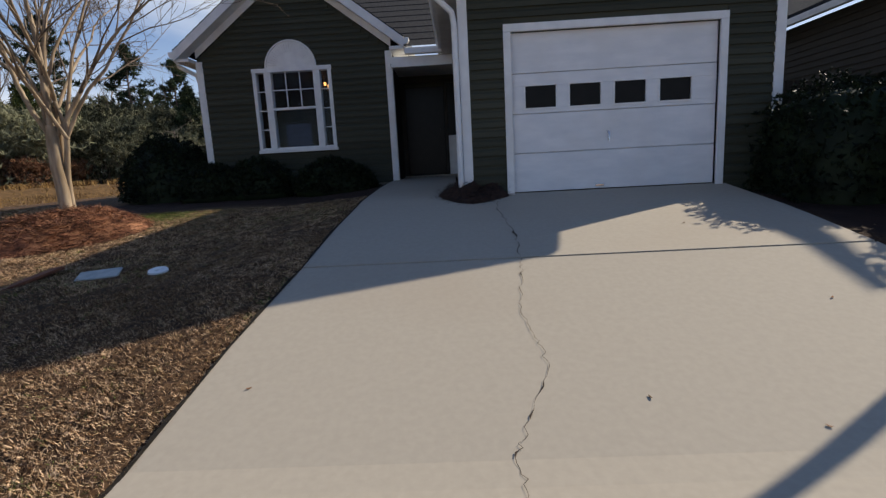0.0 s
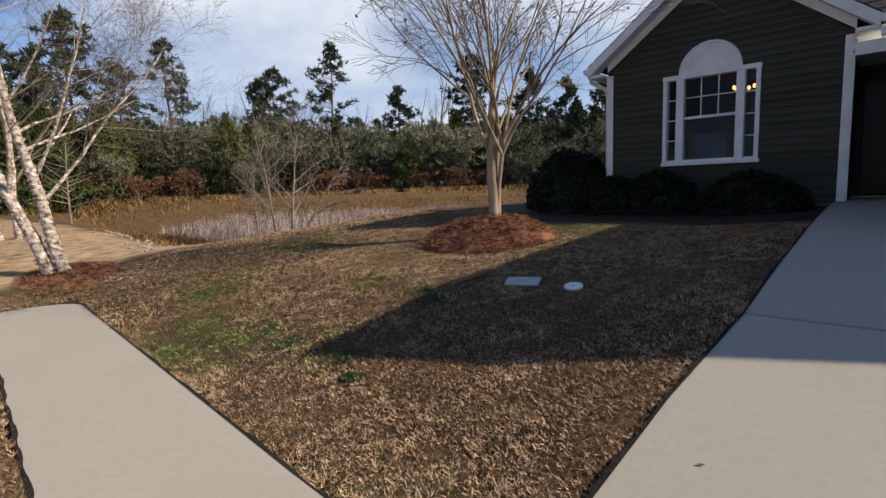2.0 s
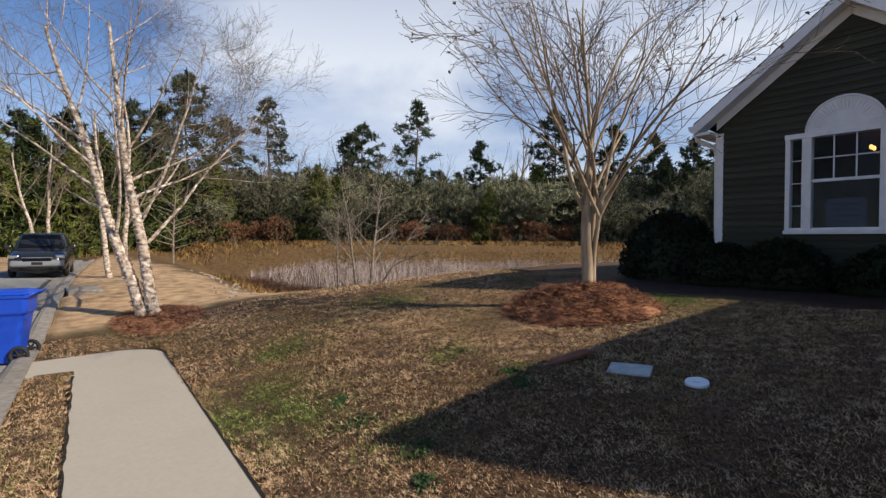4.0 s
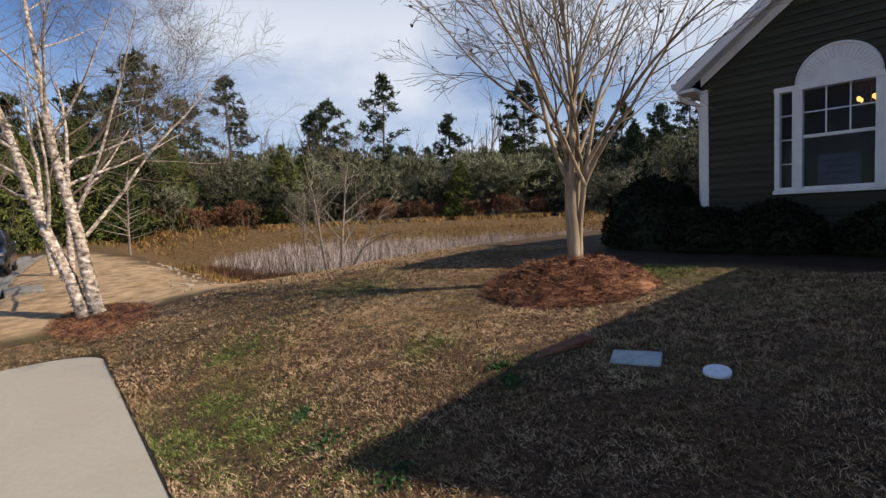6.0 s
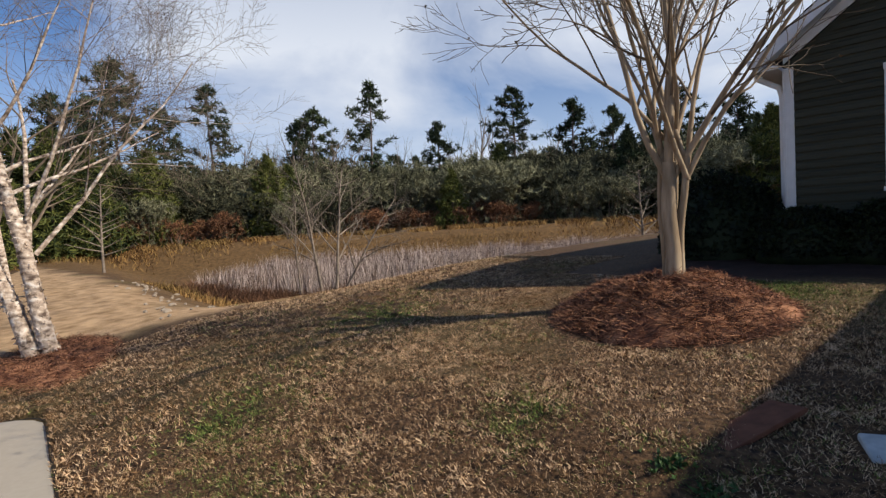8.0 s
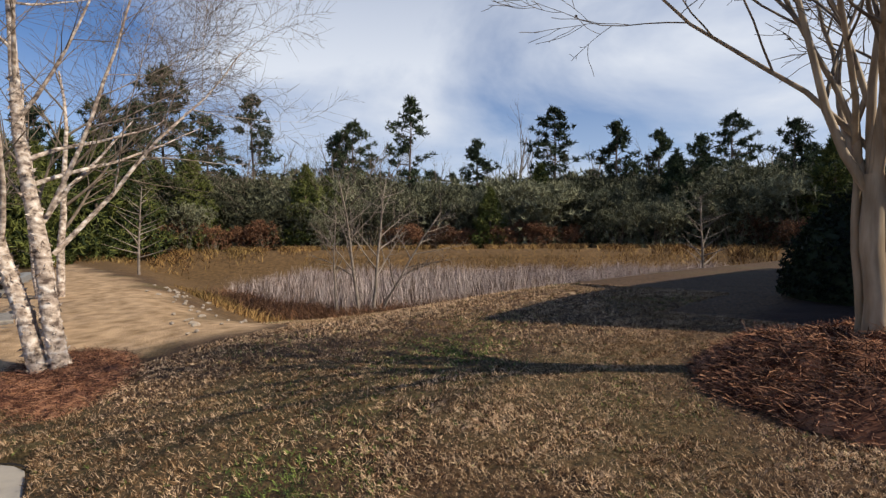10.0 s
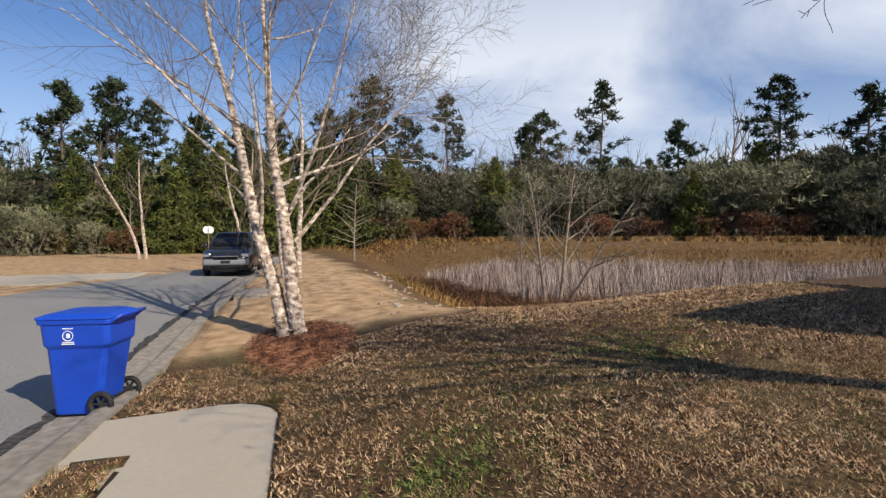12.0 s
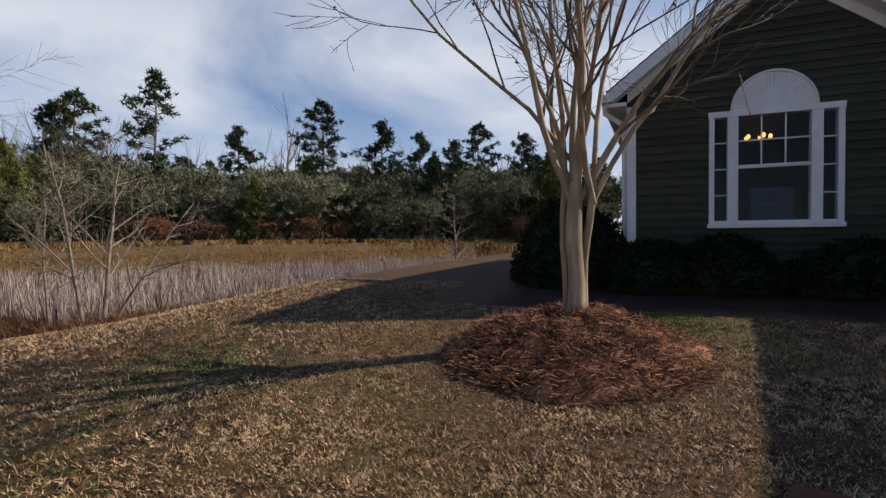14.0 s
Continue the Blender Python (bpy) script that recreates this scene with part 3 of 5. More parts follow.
def build_house():
    h = thing("house", "single-storey olive vinyl-sided house with white trim", "house")
    # ---- front room block ----
    X0, X1, Y, EZ, RISE = -5.02, -0.97, 10.86, 2.86, 1.62
    MID = (X0 + X1) / 2
    WX0, WX1, WZ0, WZ1 = -3.885, -2.222, 0.89, 2.58
    half = (X1 - X0) / 2
    w = part("wall_front", extrude_xz("wall_front", [(X0, -0.2), (X0, WZ0), (X1, WZ0), (X1, -0.2)], Y, Y + 0.15, M_SIDE), h)
    for a, b in ((X0, WX0), (WX1, X1)):
        part("wall_side", block("wall_side", (a, Y, WZ0), (b, Y + 0.15, WZ1), M_SIDE), h)
    part("wall_gable", extrude_xz("wall_gable", [(X0, WZ1), (X0, EZ), (MID, EZ + RISE - 0.05), (X1, EZ), (X1, WZ1)], Y, Y + 0.15, M_SIDE), h)
    siding(w, X0 + 0.1, X1 - 0.1, 0.12, EZ + RISE - 0.25, Y, [(WX0 + 0.01, WX1 - 0.01, WZ0, WZ1)],
           lambda z: (X0, X1) if z < EZ else (X0 + half * (z - EZ) / RISE, X1 - half * (z - EZ) / RISE))
    part("foundation", block("foundation", (X0 + 0.03, Y - 0.004, -0.4), (X1 - 0.03, Y + 0.1, 0.12), M_FOUND), h)
    for a, b in ((X0, X0 + 0.11), (X1 - 0.11, X1)):
        part("corner_board", block("corner_board", (a, Y - 0.035, 0.08), (b, Y + 0.01, EZ - 0.06), M_WHITE, 0.006), h)
    part("corner_board", block("corner_board", (X0 - 0.03, Y - 0.035, 0.08), (X0, Y + 0.1, EZ - 0.06), M_WHITE, 0.006), h)
    part("corner_board", block("corner_board", (X1, Y - 0.035, 0.08), (X1 + 0.03, Y + 0.1, EZ - 0.06), M_WHITE, 0.006), h)
    gable_roof(h, X0 - 0.32, X1 + 0.32, EZ + 0.02 - 0.0, RISE + 0.16, Y - 0.34, 20.0)
    lw = part("wall_left", block("wall_left", (X0, Y + 0.15, -0.3), (X0 + 0.12, 20, EZ), M_SIDE), h)
    bd = None
    z = 0.12
    while z < EZ - 0.1:
        if bd is None:
            pr = [(0.0, 0.0), (-0.019, 0.0), (-0.019, 0.07), (-0.006, 0.087), (-0.004, BOARD)]
            v = [(X0 + a, yy, b) for yy in (Y + 0.1, 20.0) for a, b in pr]
            bd = mesh_of("siding_board", v, [(i, i + 1, 6 + i, 5 + i) for i in range(4)], M_SIDE)
        part("siding_board", bd, lw, m=Matrix.Translation((0, 0, z)))
        z += BOARD
    # downspout at the front left corner, with its elbow under the gutter
    sp = [Vector(v) for v in ((X0 - 0.36, Y - 0.1, EZ), (X0 - 0.35, Y - 0.1, EZ - 0.14), (X0 - 0.1, Y + 0.1, EZ - 0.3), (X0 - 0.07, Y + 0.14, EZ - 0.45), (X0 - 0.07, Y + 0.14, 0.1))]
    part("downspout", tubes("downspout", [[(p, 0.045) for p in sp]], M_WHITE, 8), h, "white downspout with an elbow")
    # window
    win = part("window", block("window_sill", (WX0 - 0.02, Y - 0.06, WZ0 - 0.03), (WX1 + 0.02, Y + 0.02, WZ0 + 0.035), M_WHITE, 0.008), h, "white triple window with a half-round fan above")
    fw = 0.075
    zb, zt = WZ0 + 0.03, WZ1
    mull = [(WX0, WX0 + fw), (WX0 + 0.245, WX0 + 0.385), (WX1 - 0.385, WX1 - 0.245), (WX1 - fw, WX1)]
    for a, b in mull:
        part("frame", block("frame", (a, Y - 0.045, zb), (b, Y + 0.12, zt - 0.0), M_WHITE, 0.006), win)
    part("head", block("head", (WX0 - 0.01, Y - 0.05, zt - 0.075), (WX1 + 0.01, Y + 0.12, zt + 0.012), M_WHITE, 0.006), win)
    part("bottom_rail", block("bottom_rail", (WX0 + 0.01, Y - 0.02, zb - 0.01), (WX1 - 0.01, Y + 0.12, zb + 0.05), M_WHITE, 0.006), win)
    cx0, cx1 = mull[1][1], mull[2][0]
    mz = zb + 0.5 * (zt - zb) - 0.01
    part("meeting_rail", block("meeting_rail", (cx0, Y - 0.02, mz), (cx1, Y + 0.06, mz + 0.05), M_WHITE, 0.005), win)
    for i in (1, 2):
        x = cx0 + (cx1 - cx0) * i / 3
        part("muntin", block("muntin", (x - 0.009, Y, mz + 0.05), (x + 0.009, Y + 0.03, zt - 0.07), M_WHITE), win)
    zc = (mz + 0.05 + zt - 0.075) / 2
    part("muntin", block("muntin", (cx0, Y + 0.002, zc - 0.009), (cx1, Y + 0.032, zc + 0.009), M_WHITE), win)
    for a, b in ((mull[0][1], mull[1][0]), (mull[2][1], mull[3][0])):
        for i in (1, 2, 3):
            z = zb + 0.04 + (zt - zb - 0.1) * i / 4
            part("muntin", block("muntin", (a, Y, z - 0.009), (b, Y + 0.03, z + 0.009), M_WHITE), win)
        pane(win, a, b, zb, zt - 0.07, Y + 0.034)
    pane(win, cx0, cx1, zb, mz + 0.01, Y + 0.04)
    pane(win, cx0, cx1, mz + 0.04, zt - 0.07, Y + 0.03)
    # half-round sunburst panel above the window
    cx, r = -3.06, 0.545
    arc = [(cx + r * math.cos(radians(a)), WZ1 + 0.012 + r * math.sin(radians(a))) for a in range(0, 181, 6)]
    fan = part("fan_panel", extrude_xz("fan_panel", arc, Y - 0.03, Y, M_WHITE), win, "white half-round sunburst panel")
    for a in range(6, 180, 7):
        c, s = math.cos(radians(a)), math.sin(radians(a))
        pth = [(Vector((cx + c * q, Y - 0.03, WZ1 + 0.012 + s * q)), 0.009) for q in (0.3, r - 0.06)]
        part("ray", tubes("ray", [pth], M_WHITE, 5), win)
    ring = [(Vector((cx + (r - 0.02) * math.cos(radians(a)), Y - 0.03, WZ1 + 0.012 + (r - 0.02) * math.sin(radians(a)))), 0.022) for a in range(0, 181, 6)]
    part("fan_rim", tubes("fan_rim", [ring], M_WHITE, 6), win)
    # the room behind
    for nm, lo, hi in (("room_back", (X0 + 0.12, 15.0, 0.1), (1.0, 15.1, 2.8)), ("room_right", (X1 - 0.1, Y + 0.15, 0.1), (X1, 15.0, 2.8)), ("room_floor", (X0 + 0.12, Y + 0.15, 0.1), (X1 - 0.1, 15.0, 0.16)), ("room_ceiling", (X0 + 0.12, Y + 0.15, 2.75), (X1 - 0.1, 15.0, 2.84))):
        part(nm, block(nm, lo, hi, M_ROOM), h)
    # ---- entry between the blocks ----
    PY = 12.3
    part("wall_entry", block("wall_entry", (X1, PY, -0.1), (0.42, PY + 0.15, 2.8), M_SIDE), h)
    part("porch_ceiling", block("porch_ceiling", (X1 + 0.001, 10.65, 2.5), (0.419, PY - 0.001, 2.56), M_WHITE), h)
    part("porch_beam", block("porch_beam", (X1 + 0.031, 10.62, 2.42), (0.40, 10.72, 2.62), M_WHITE, 0.006), h)
    part("porch_gutter", extrude_xz("porch_gutter", [(X1 + 0.33, 2.64), (0.12, 2.64), (0.12, 2.76), (X1 + 0.33, 2.76)], 10.48, 10.61, M_WHITE, 0.012), h)
    step = []
    for i in range(14):
        step += [(10.5 + 4 * i / 14, 2.79 + 2.7 * i / 14), (10.5 + 4 * (i + 1) / 14, 2.777 + 2.7 * (i + 1) / 14)]
    v2 = [(x, y, z) for y, z in step for x in (-0.66 - max(0.0, (z - 2.94) / 0.78), 0.5)]
    f2 = [(2 * k, 2 * k + 1, 2 * k + 3, 2 * k + 2) for k in range(len(step) - 1)]
    part("porch_roof", mesh_of("porch_roof", v2, f2, M_ROOF), h, "charcoal shingle slope over the porch")
    dr = part("front_door", block("front_door", (-0.86, PY - 0.05, 0.2), (0.06, PY - 0.004, 2.24), M_BLACK, 0.01), h, "dark storm door")
    part("door_glass", block("door_glass", (-0.74, PY - 0.058, 0.32), (-0.06, PY - 0.052, 2.12), M_BLACK), dr)
    for a, b, c, d in ((-0.94, -0.86, 0.16, 2.32), (0.06, 0.13, 0.16, 2.32), (0.36, 0.415, 0.16, 2.32)):
        part("door_frame", block("door_frame", (a, PY - 0.07, c), (b, PY - 0.002, d), M_ROOM, 0.006), dr)
    part("door_frame", block("door_frame", (-0.94, PY - 0.072, 2.321), (0.415, PY - 0.002, 2.4), M_ROOM, 0.006), dr)
    part("sidelight_panel", block("sidelight_panel", (0.131, PY - 0.05, 0.17), (0.359, PY - 0.003, 1.1), M_WHITE, 0.006), dr)
    part("sidelight_glass", block("sidelight_glass", (0.131, PY - 0.04, 1.101), (0.359, PY - 0.003, 2.3), M_BLACK), dr)
    part("threshold", block("threshold", (-0.95, PY - 0.2, 0.1), (0.41, PY - 0.073, 0.19), M_CONC, 0.01), dr)
    # ---- garage block ----
    GX0, GX1, GY, GE, GR = 0.42, 4.66, 7.12, 2.72, 1.62
    DX0, DX1, DZ = 1.09, 3.85, 2.14
    gm, gh = (GX0 + GX1) / 2, (GX1 - GX0) / 2
    gw = part("garage_wall", block("garage_wall", (GX0, GY, -0.2), (DX0, GY + 0.15, GE), M_SIDE), h)
    part("garage_wall_right", block("garage_wall_right", (DX1, GY, -0.2), (GX1, GY + 0.15, GE), M_SIDE), h)
    part("garage_gable", extrude_xz("garage_gable", [(DX0, DZ), (DX0, GE - 0.001), (GX0, GE), (gm, GE + GR - 0.05), (GX1, GE), (DX1, GE - 0.001), (DX1, DZ)], GY + 0.001, GY + 0.149, M_SIDE), h)
    siding(gw, GX0 + 0.1, GX1 - 0.1, 0.02, GE + GR - 0.25, GY, [(DX0 - 0.09, DX1 + 0.09, -1, DZ + 0.1)],
           lambda z: (GX0, GX1) if z < GE else (GX0 + gh * (z - GE) / GR, GX1 - gh * (z - GE) / GR))
    for a, b in ((GX0 - 0.03, GX0 + 0.1), (GX1 - 0.1, GX1 + 0.03)):
        part("corner_board", block("corner_board", (a, GY - 0.035, -0.05), (b, GY + 0.1, GE - 0.06), M_WHITE, 0.006), h)
    part("wall_garage_left", block("wall_garage_left", (GX0, GY + 0.15, -0.2), (GX0 + 0.12, 20, GE), M_SIDE), h)
    part("wall_garage_right", block("wall_garage_right", (GX1 - 0.12, GY + 0.15, -0.2), (GX1, 20, GE), M_SIDE), h)
    gable_roof(h, GX0 - 0.32, GX1 + 0.32, GE + 0.02, GR + 0.16, GY - 0.34, 20.0)
    for nm, lo, hi in (("door_trim", (DX0 - 0.1, GY - 0.04, -0.02), (DX0, GY + 0.1, DZ)), ("door_trim", (DX1, GY - 0.04, -0.02), (DX1 + 0.1, GY + 0.1, DZ)), ("door_trim", (DX0 - 0.1, GY - 0.042, DZ + 0.001), (DX1 + 0.1, GY + 0.1, DZ + 0.1))):
        part(nm, block(nm, lo, hi, M_WHITE, 0.006), h)
    dx = DX1 - DX0
    lites = [DX0 + dx * f for f in (0.068, 0.287, 0.507, 0.727)]
    gd = part("garage_door", block("garage_door", (DX0, GY + 0.075, 0.005), (DX1, GY + 0.1, DZ - 0.002), M_DOORW), h, "white sectional garage door with four small windows")
    lw, z0, z1 = dx * 0.15, 1.15, 1.44
    for i in range(4):
        a, b = 0.008 + 0.535 * i, 0.535 * (i + 1) - 0.002
        b = min(b, DZ - 0.004)
        if i == 2:
            edges = [DX0] + [e for x in lites for e in (x, x + lw)] + [DX1]
            part("door_section", block("door_section", (DX0 + 0.002, GY + 0.04, a), (DX1 - 0.002, GY + 0.074, z0), M_DOORW, 0.004), gd)
            part("door_section", block("door_section", (DX0 + 0.002, GY + 0.04, z1), (DX1 - 0.002, GY + 0.074, b), M_DOORW, 0.004), gd)
            for j in range(0, 10, 2):
                part("door_stile", block("door_stile", (edges[j] + 0.002 * (j == 0), GY + 0.04, z0), (edges[j + 1] - 0.002 * (j == 8), GY + 0.074, z1), M_DOORW), gd)
            for x in lites:
                part("door_window", block("door_window", (x, GY + 0.06, z0), (x + lw, GY + 0.072, z1), M_BLACK), gd, "dark glass light")
                for lo, hi in (((x - 0.02, GY + 0.03, z0 - 0.02), (x + lw + 0.02, GY + 0.05, z0)), ((x - 0.02, GY + 0.03, z1), (x + lw + 0.02, GY + 0.05, z1 + 0.02)), ((x - 0.02, GY + 0.03, z0), (x, GY + 0.05, z1)), ((x + lw, GY + 0.03, z0), (x + lw + 0.02, GY + 0.05, z1))):
                    part("light_frame", block("light_frame", lo, hi, M_WHITE, 0.003), gd)
        else:
            part("door_section", block("door_section", (DX0 + 0.002, GY + 0.04, a), (DX1 - 0.002, GY + 0.074, b), M_DOORW, 0.006), gd)
    hx = DX0 + dx * 0.475
    part("lock_handle", tubes("lock_handle", [[(Vector((hx, GY + 0.03, 0.78)), 0.016), (Vector((hx, GY + 0.0, 0.76)), 0.012), (Vector((hx, GY + 0.0, 0.66)), 0.012)], [(Vector((hx, GY + 0.04, 0.8)), 0.03), (Vector((hx, GY + 0.03, 0.8)), 0.03)]], M_CHROME, 8), gd)
    part("lift_handle", block("lift_handle", (hx - 0.18, GY + 0.01, 0.04), (hx - 0.06, GY + 0.04, 0.07), M_CHROME, 0.008), gd)
    gs = [Vector(v) for v in ((GX0 - 0.32, GY - 0.2, GE - 0.02), (GX0 - 0.32, GY - 0.2, GE - 0.12), (GX0 - 0.1, GY - 0.08, GE - 0.3), (GX0 - 0.075, GY - 0.075, GE - 0.45), (GX0 - 0.075, GY - 0.075, -0.1))]
    part("downspout", tubes("downspout", [[(p, 0.042) for p in gs]], M_WHITE, 8), h, "white downspout beside the garage")
    return h


def build_chandelier():
    c = thing("chandelier", "small brass chandelier with warm lit bulbs indoors", "chandelier", Matrix.Translation((-2.92, 13.0, 2.86)))
    part("rod", tubes("rod", [[(Vector((0, 0, 0)), 0.01), (Vector((0, 0, -0.4)), 0.01)]], M_BRASS), c)
    for i in range(5):
        a = 2 * math.pi * i / 5
        d = Vector((math.cos(a), math.sin(a), 0))
        part("arm", tubes("arm", [[(Vector((0, 0, -0.38)), 0.008), (d * 0.12 + Vector((0, 0, -0.45)), 0.008), (d * 0.2 + Vector((0, 0, -0.38)), 0.008)]], M_BRASS), c)
        bm = bmesh.new()
        bmesh.ops.create_uvsphere(bm, u_segments=10, v_segments=6, radius=0.035, matrix=Matrix.Translation(d * 0.2 + Vector((0, 0, -0.33))) @ Matrix.Diagonal((1, 1, 1.4, 1)))
        part("bulb", bm_mesh("bulb", bm, M_BULB, True), c, "glowing warm bulb")
    n = thing("window_notice", "pale paper notice standing inside the window", "notice", Matrix.Translation((-3.05, 10.95, 0.95)))
    part("sheet", block("sheet", (-0.27, 0, 0.0), (0.27, 0.01, 0.5), M_PAPER), n)
    for i, w in enumerate((0.2, 0.16, 0.19, 0.12)):
        part("print_bar", block("print_bar", (-w, -0.004, 0.4 - 0.1 * i), (w, -0.001, 0.43 - 0.1 * i), M_INK), n)

# ---- plants ----
def grow(rnd, start, way, length, radius, depth, kids, spread, lift, out, paths, steps=5, wob=0.12, shrink=0.62, first=0.3, thin=0.6):
    """One limb with its side limbs: appended to paths as (level, path)."""
    p, d = start.copy(), way.normalized()
    path = [(p.copy(), radius)]
    for i in range(steps):
        d = (d + Vector((rnd.uniform(-1, 1), rnd.uniform(-1, 1), rnd.uniform(-1, 1))) * wob + Vector((0, 0, lift))).normalized()
        p = p + d * (length / steps)
        path.append((p.copy(), max(0.0022, radius * (1 - 0.75 * (i + 1) / steps))))
    paths.append((out, path))
    if depth == 0:
        return
    for k in range(kids):
        t = first + (1 - first) * (k + rnd.uniform(0.1, 0.9)) / kids
        i = min(steps - 1, int(t * steps))
        base, r = path[i][0].lerp(path[i + 1][0], t * steps - i), path[i][1]
        dd = (path[i + 1][0] - path[i][0]).normalized()
        a = rnd.uniform(0, 2 * math.pi)
        u = dd.orthogonal().normalized()
        v = dd.cross(u)
        sp = spread * rnd.uniform(0.7, 1.25)
        nd = dd * math.cos(sp) + (u * math.cos(a) + v * math.sin(a)) * math.sin(sp)
        grow(rnd, base, nd, length * shrink * rnd.uniform(0.65, 1.15) * (1.15 - 0.5 * t), max(0.003, r * thin), depth - 1, kids, spread, lift, out + 1, paths, max(3, steps - 1), wob, shrink, first, thin)


def bare_tree(name, label, at, stems, kids, depth, seed, bark, twig, spread, lift, shrink=0.6, split=1, group="", wob=0.12, first=0.3, sides=9, thin=0.6):
    t = thing(name, label, "tree", Matrix.Translation(at), group)
    rnd = random.Random(seed)
    paths = []
    for base, way, length, radius in stems:
        grow(rnd, Vector(base), Vector(way), length, radius, depth, kids, spread, lift, 0, paths, 8, wob, shrink, first, thin)
    for level, p in paths:
        if level < split:
            nm = "limb" if level else "trunk"
            part(nm, tubes(nm, [p], bark, sides), t)
    part("crown", tubes("crown", [p for l, p in paths if l >= split], twig, 5), t, "bare leafless branches and twigs")
    return t


def tufts(rng, centres, size, per, slim, material, name, droop=0.0):
    """Small leaf blades fanning from each centre."""
    c = np.repeat(np.asarray(centres), per, 0)
    n = len(c)
    d = rng.normal(size=(n, 3))
    d[:, 2] += droop
    d /= np.linalg.norm(d, axis=1)[:, None]
    side = np.cross(d, rng.normal(size=(n, 3)))
    side /= np.linalg.norm(side, axis=1)[:, None]
    ln = size * rng.uniform(0.6, 1.3, (n, 1))
    a, b, tip = c - side * ln * slim, c + side * ln * slim, c + d * ln
    co = np.stack([a, b, tip], 1).reshape(-1, 3)
    return soup(name, co, np.arange(3 * n).reshape(n, 3), material)


def pine(seed, height, base, width, material, density):
    """A loblolly pine: a straight trunk, bare below, limbs with needle tufts above."""
    rnd, rng = random.Random(seed), np.random.default_rng(seed)
    t = thing("pine_tree", "tall dark green pine at the wood's edge", "tree", group="pines of the far wood")
    trunk = [(Vector((0.15 * math.sin(z * 0.4 + seed), 0.1 * math.cos(z * 0.3), z)), 0.26 * (1 - 0.85 * z / height)) for z in np.linspace(-0.5, height, 9)]
    limbs, pts = [], []
    for i in range(density):
        f = i / density
        z = height * (base + (0.98 - base) * f)
        r = width * (1 - f ** 2.2) * rnd.uniform(0.2, 1.15) + 0.3
        a = rnd.uniform(0, 6.28)
        d = Vector((math.cos(a), math.sin(a), 0))
        tip = Vector((0, 0, z)) + d * r + Vector((0, 0, r * rnd.uniform(-0.05, 0.4)))
        limbs.append([(Vector((0, 0, z)), 0.06), (Vector((0, 0, z)).lerp(tip, 0.55), 0.035), (tip, 0.012)])
        for j in range(9):
            q = Vector((0, 0, z)).lerp(tip, rnd.uniform(0.55, 1.1))
            pts.append(q + Vector((rnd.gauss(0, 0.3), rnd.gauss(0, 0.3), rnd.gauss(0.08, 0.18))))
    part("trunk", tubes("trunk", [trunk] + limbs, M_PBARK, 6), t)
    part("crown", tufts(rng, pts, 0.6, 12, 0.13, material, "crown", 0.3), t)
    return t


def cone_tree(seed, height, width, material):
    """A young evergreen, leafy to the ground."""
    rnd, rng = random.Random(seed), np.random.default_rng(seed)
    t = thing("evergreen_tree", "bushy bright green young evergreen", "tree", group="young evergreens of the far wood")
    pts = []
    for i in range(700):
        f = rnd.random() ** 1.3
        r = width * (1 - f) ** 0.75 * (0.6 + 0.4 * math.sqrt(rnd.random())) * (1 + 0.25 * math.sin(f * 23 + seed))
        a = rnd.uniform(0, 6.28)
        pts.append((r * math.cos(a), r * math.sin(a), height * (0.03 + 0.95 * f) + rnd.gauss(0, 0.2)))
    part("trunk", tubes("trunk", [[(Vector((0, 0, -0.4)), 0.14), (Vector((0, 0, height * 0.9)), 0.03)]], M_PBARK, 6), t)
    part("crown", tufts(rng, pts, 0.42, 15, 0.11, material, "crown", 0.25), t)
    return t


def scrub(seed, height, width, material, label, density=520, twiggy=False):
    """A broad shrub of many fine twigs, with an uneven domed head."""
    rnd, rng = random.Random(seed), np.random.default_rng(seed)
    t = thing("shrub", label, "shrub", group="scrub below the far wood")
    lobes = [(rnd.uniform(-0.7, 0.7) * width, rnd.uniform(-0.7, 0.7) * width, height * rnd.uniform(0.5, 0.8), width * rnd.uniform(0.35, 0.6)) for k in range(8)]
    pts, stems = [], []
    for lx, ly, lz, lr in lobes:
        stems.append([(Vector((lx * 0.2, ly * 0.2, -0.3)), 0.07), (Vector((lx * 0.7, ly * 0.7, lz * 0.6)), 0.04), (Vector((lx, ly, lz)), 0.015)])
        for j in range(density // 8):
            d = Vector((rnd.gauss(0, 1), rnd.gauss(0, 1), rnd.gauss(0.35, 0.8))).normalized()
            q = Vector((lx, ly, lz)) + d * lr * rnd.uniform(0.6, 1.08)
            pts.append((q.x, q.y, max(0.1, q.z)))
    for j in range(density // 5):
        a, r = rnd.uniform(0, 6.28), width * math.sqrt(rnd.random())
        pts.append((r * math.cos(a), r * math.sin(a), height * 0.5 * rnd.random()))
    part("woody_base", tubes("woody_base", stems, M_TWIG, 5), t)
    part("crown", tufts(rng, pts, 0.38, 12, 0.085 if twiggy else 0.15, material, "crown", 0.8), t)
    return t


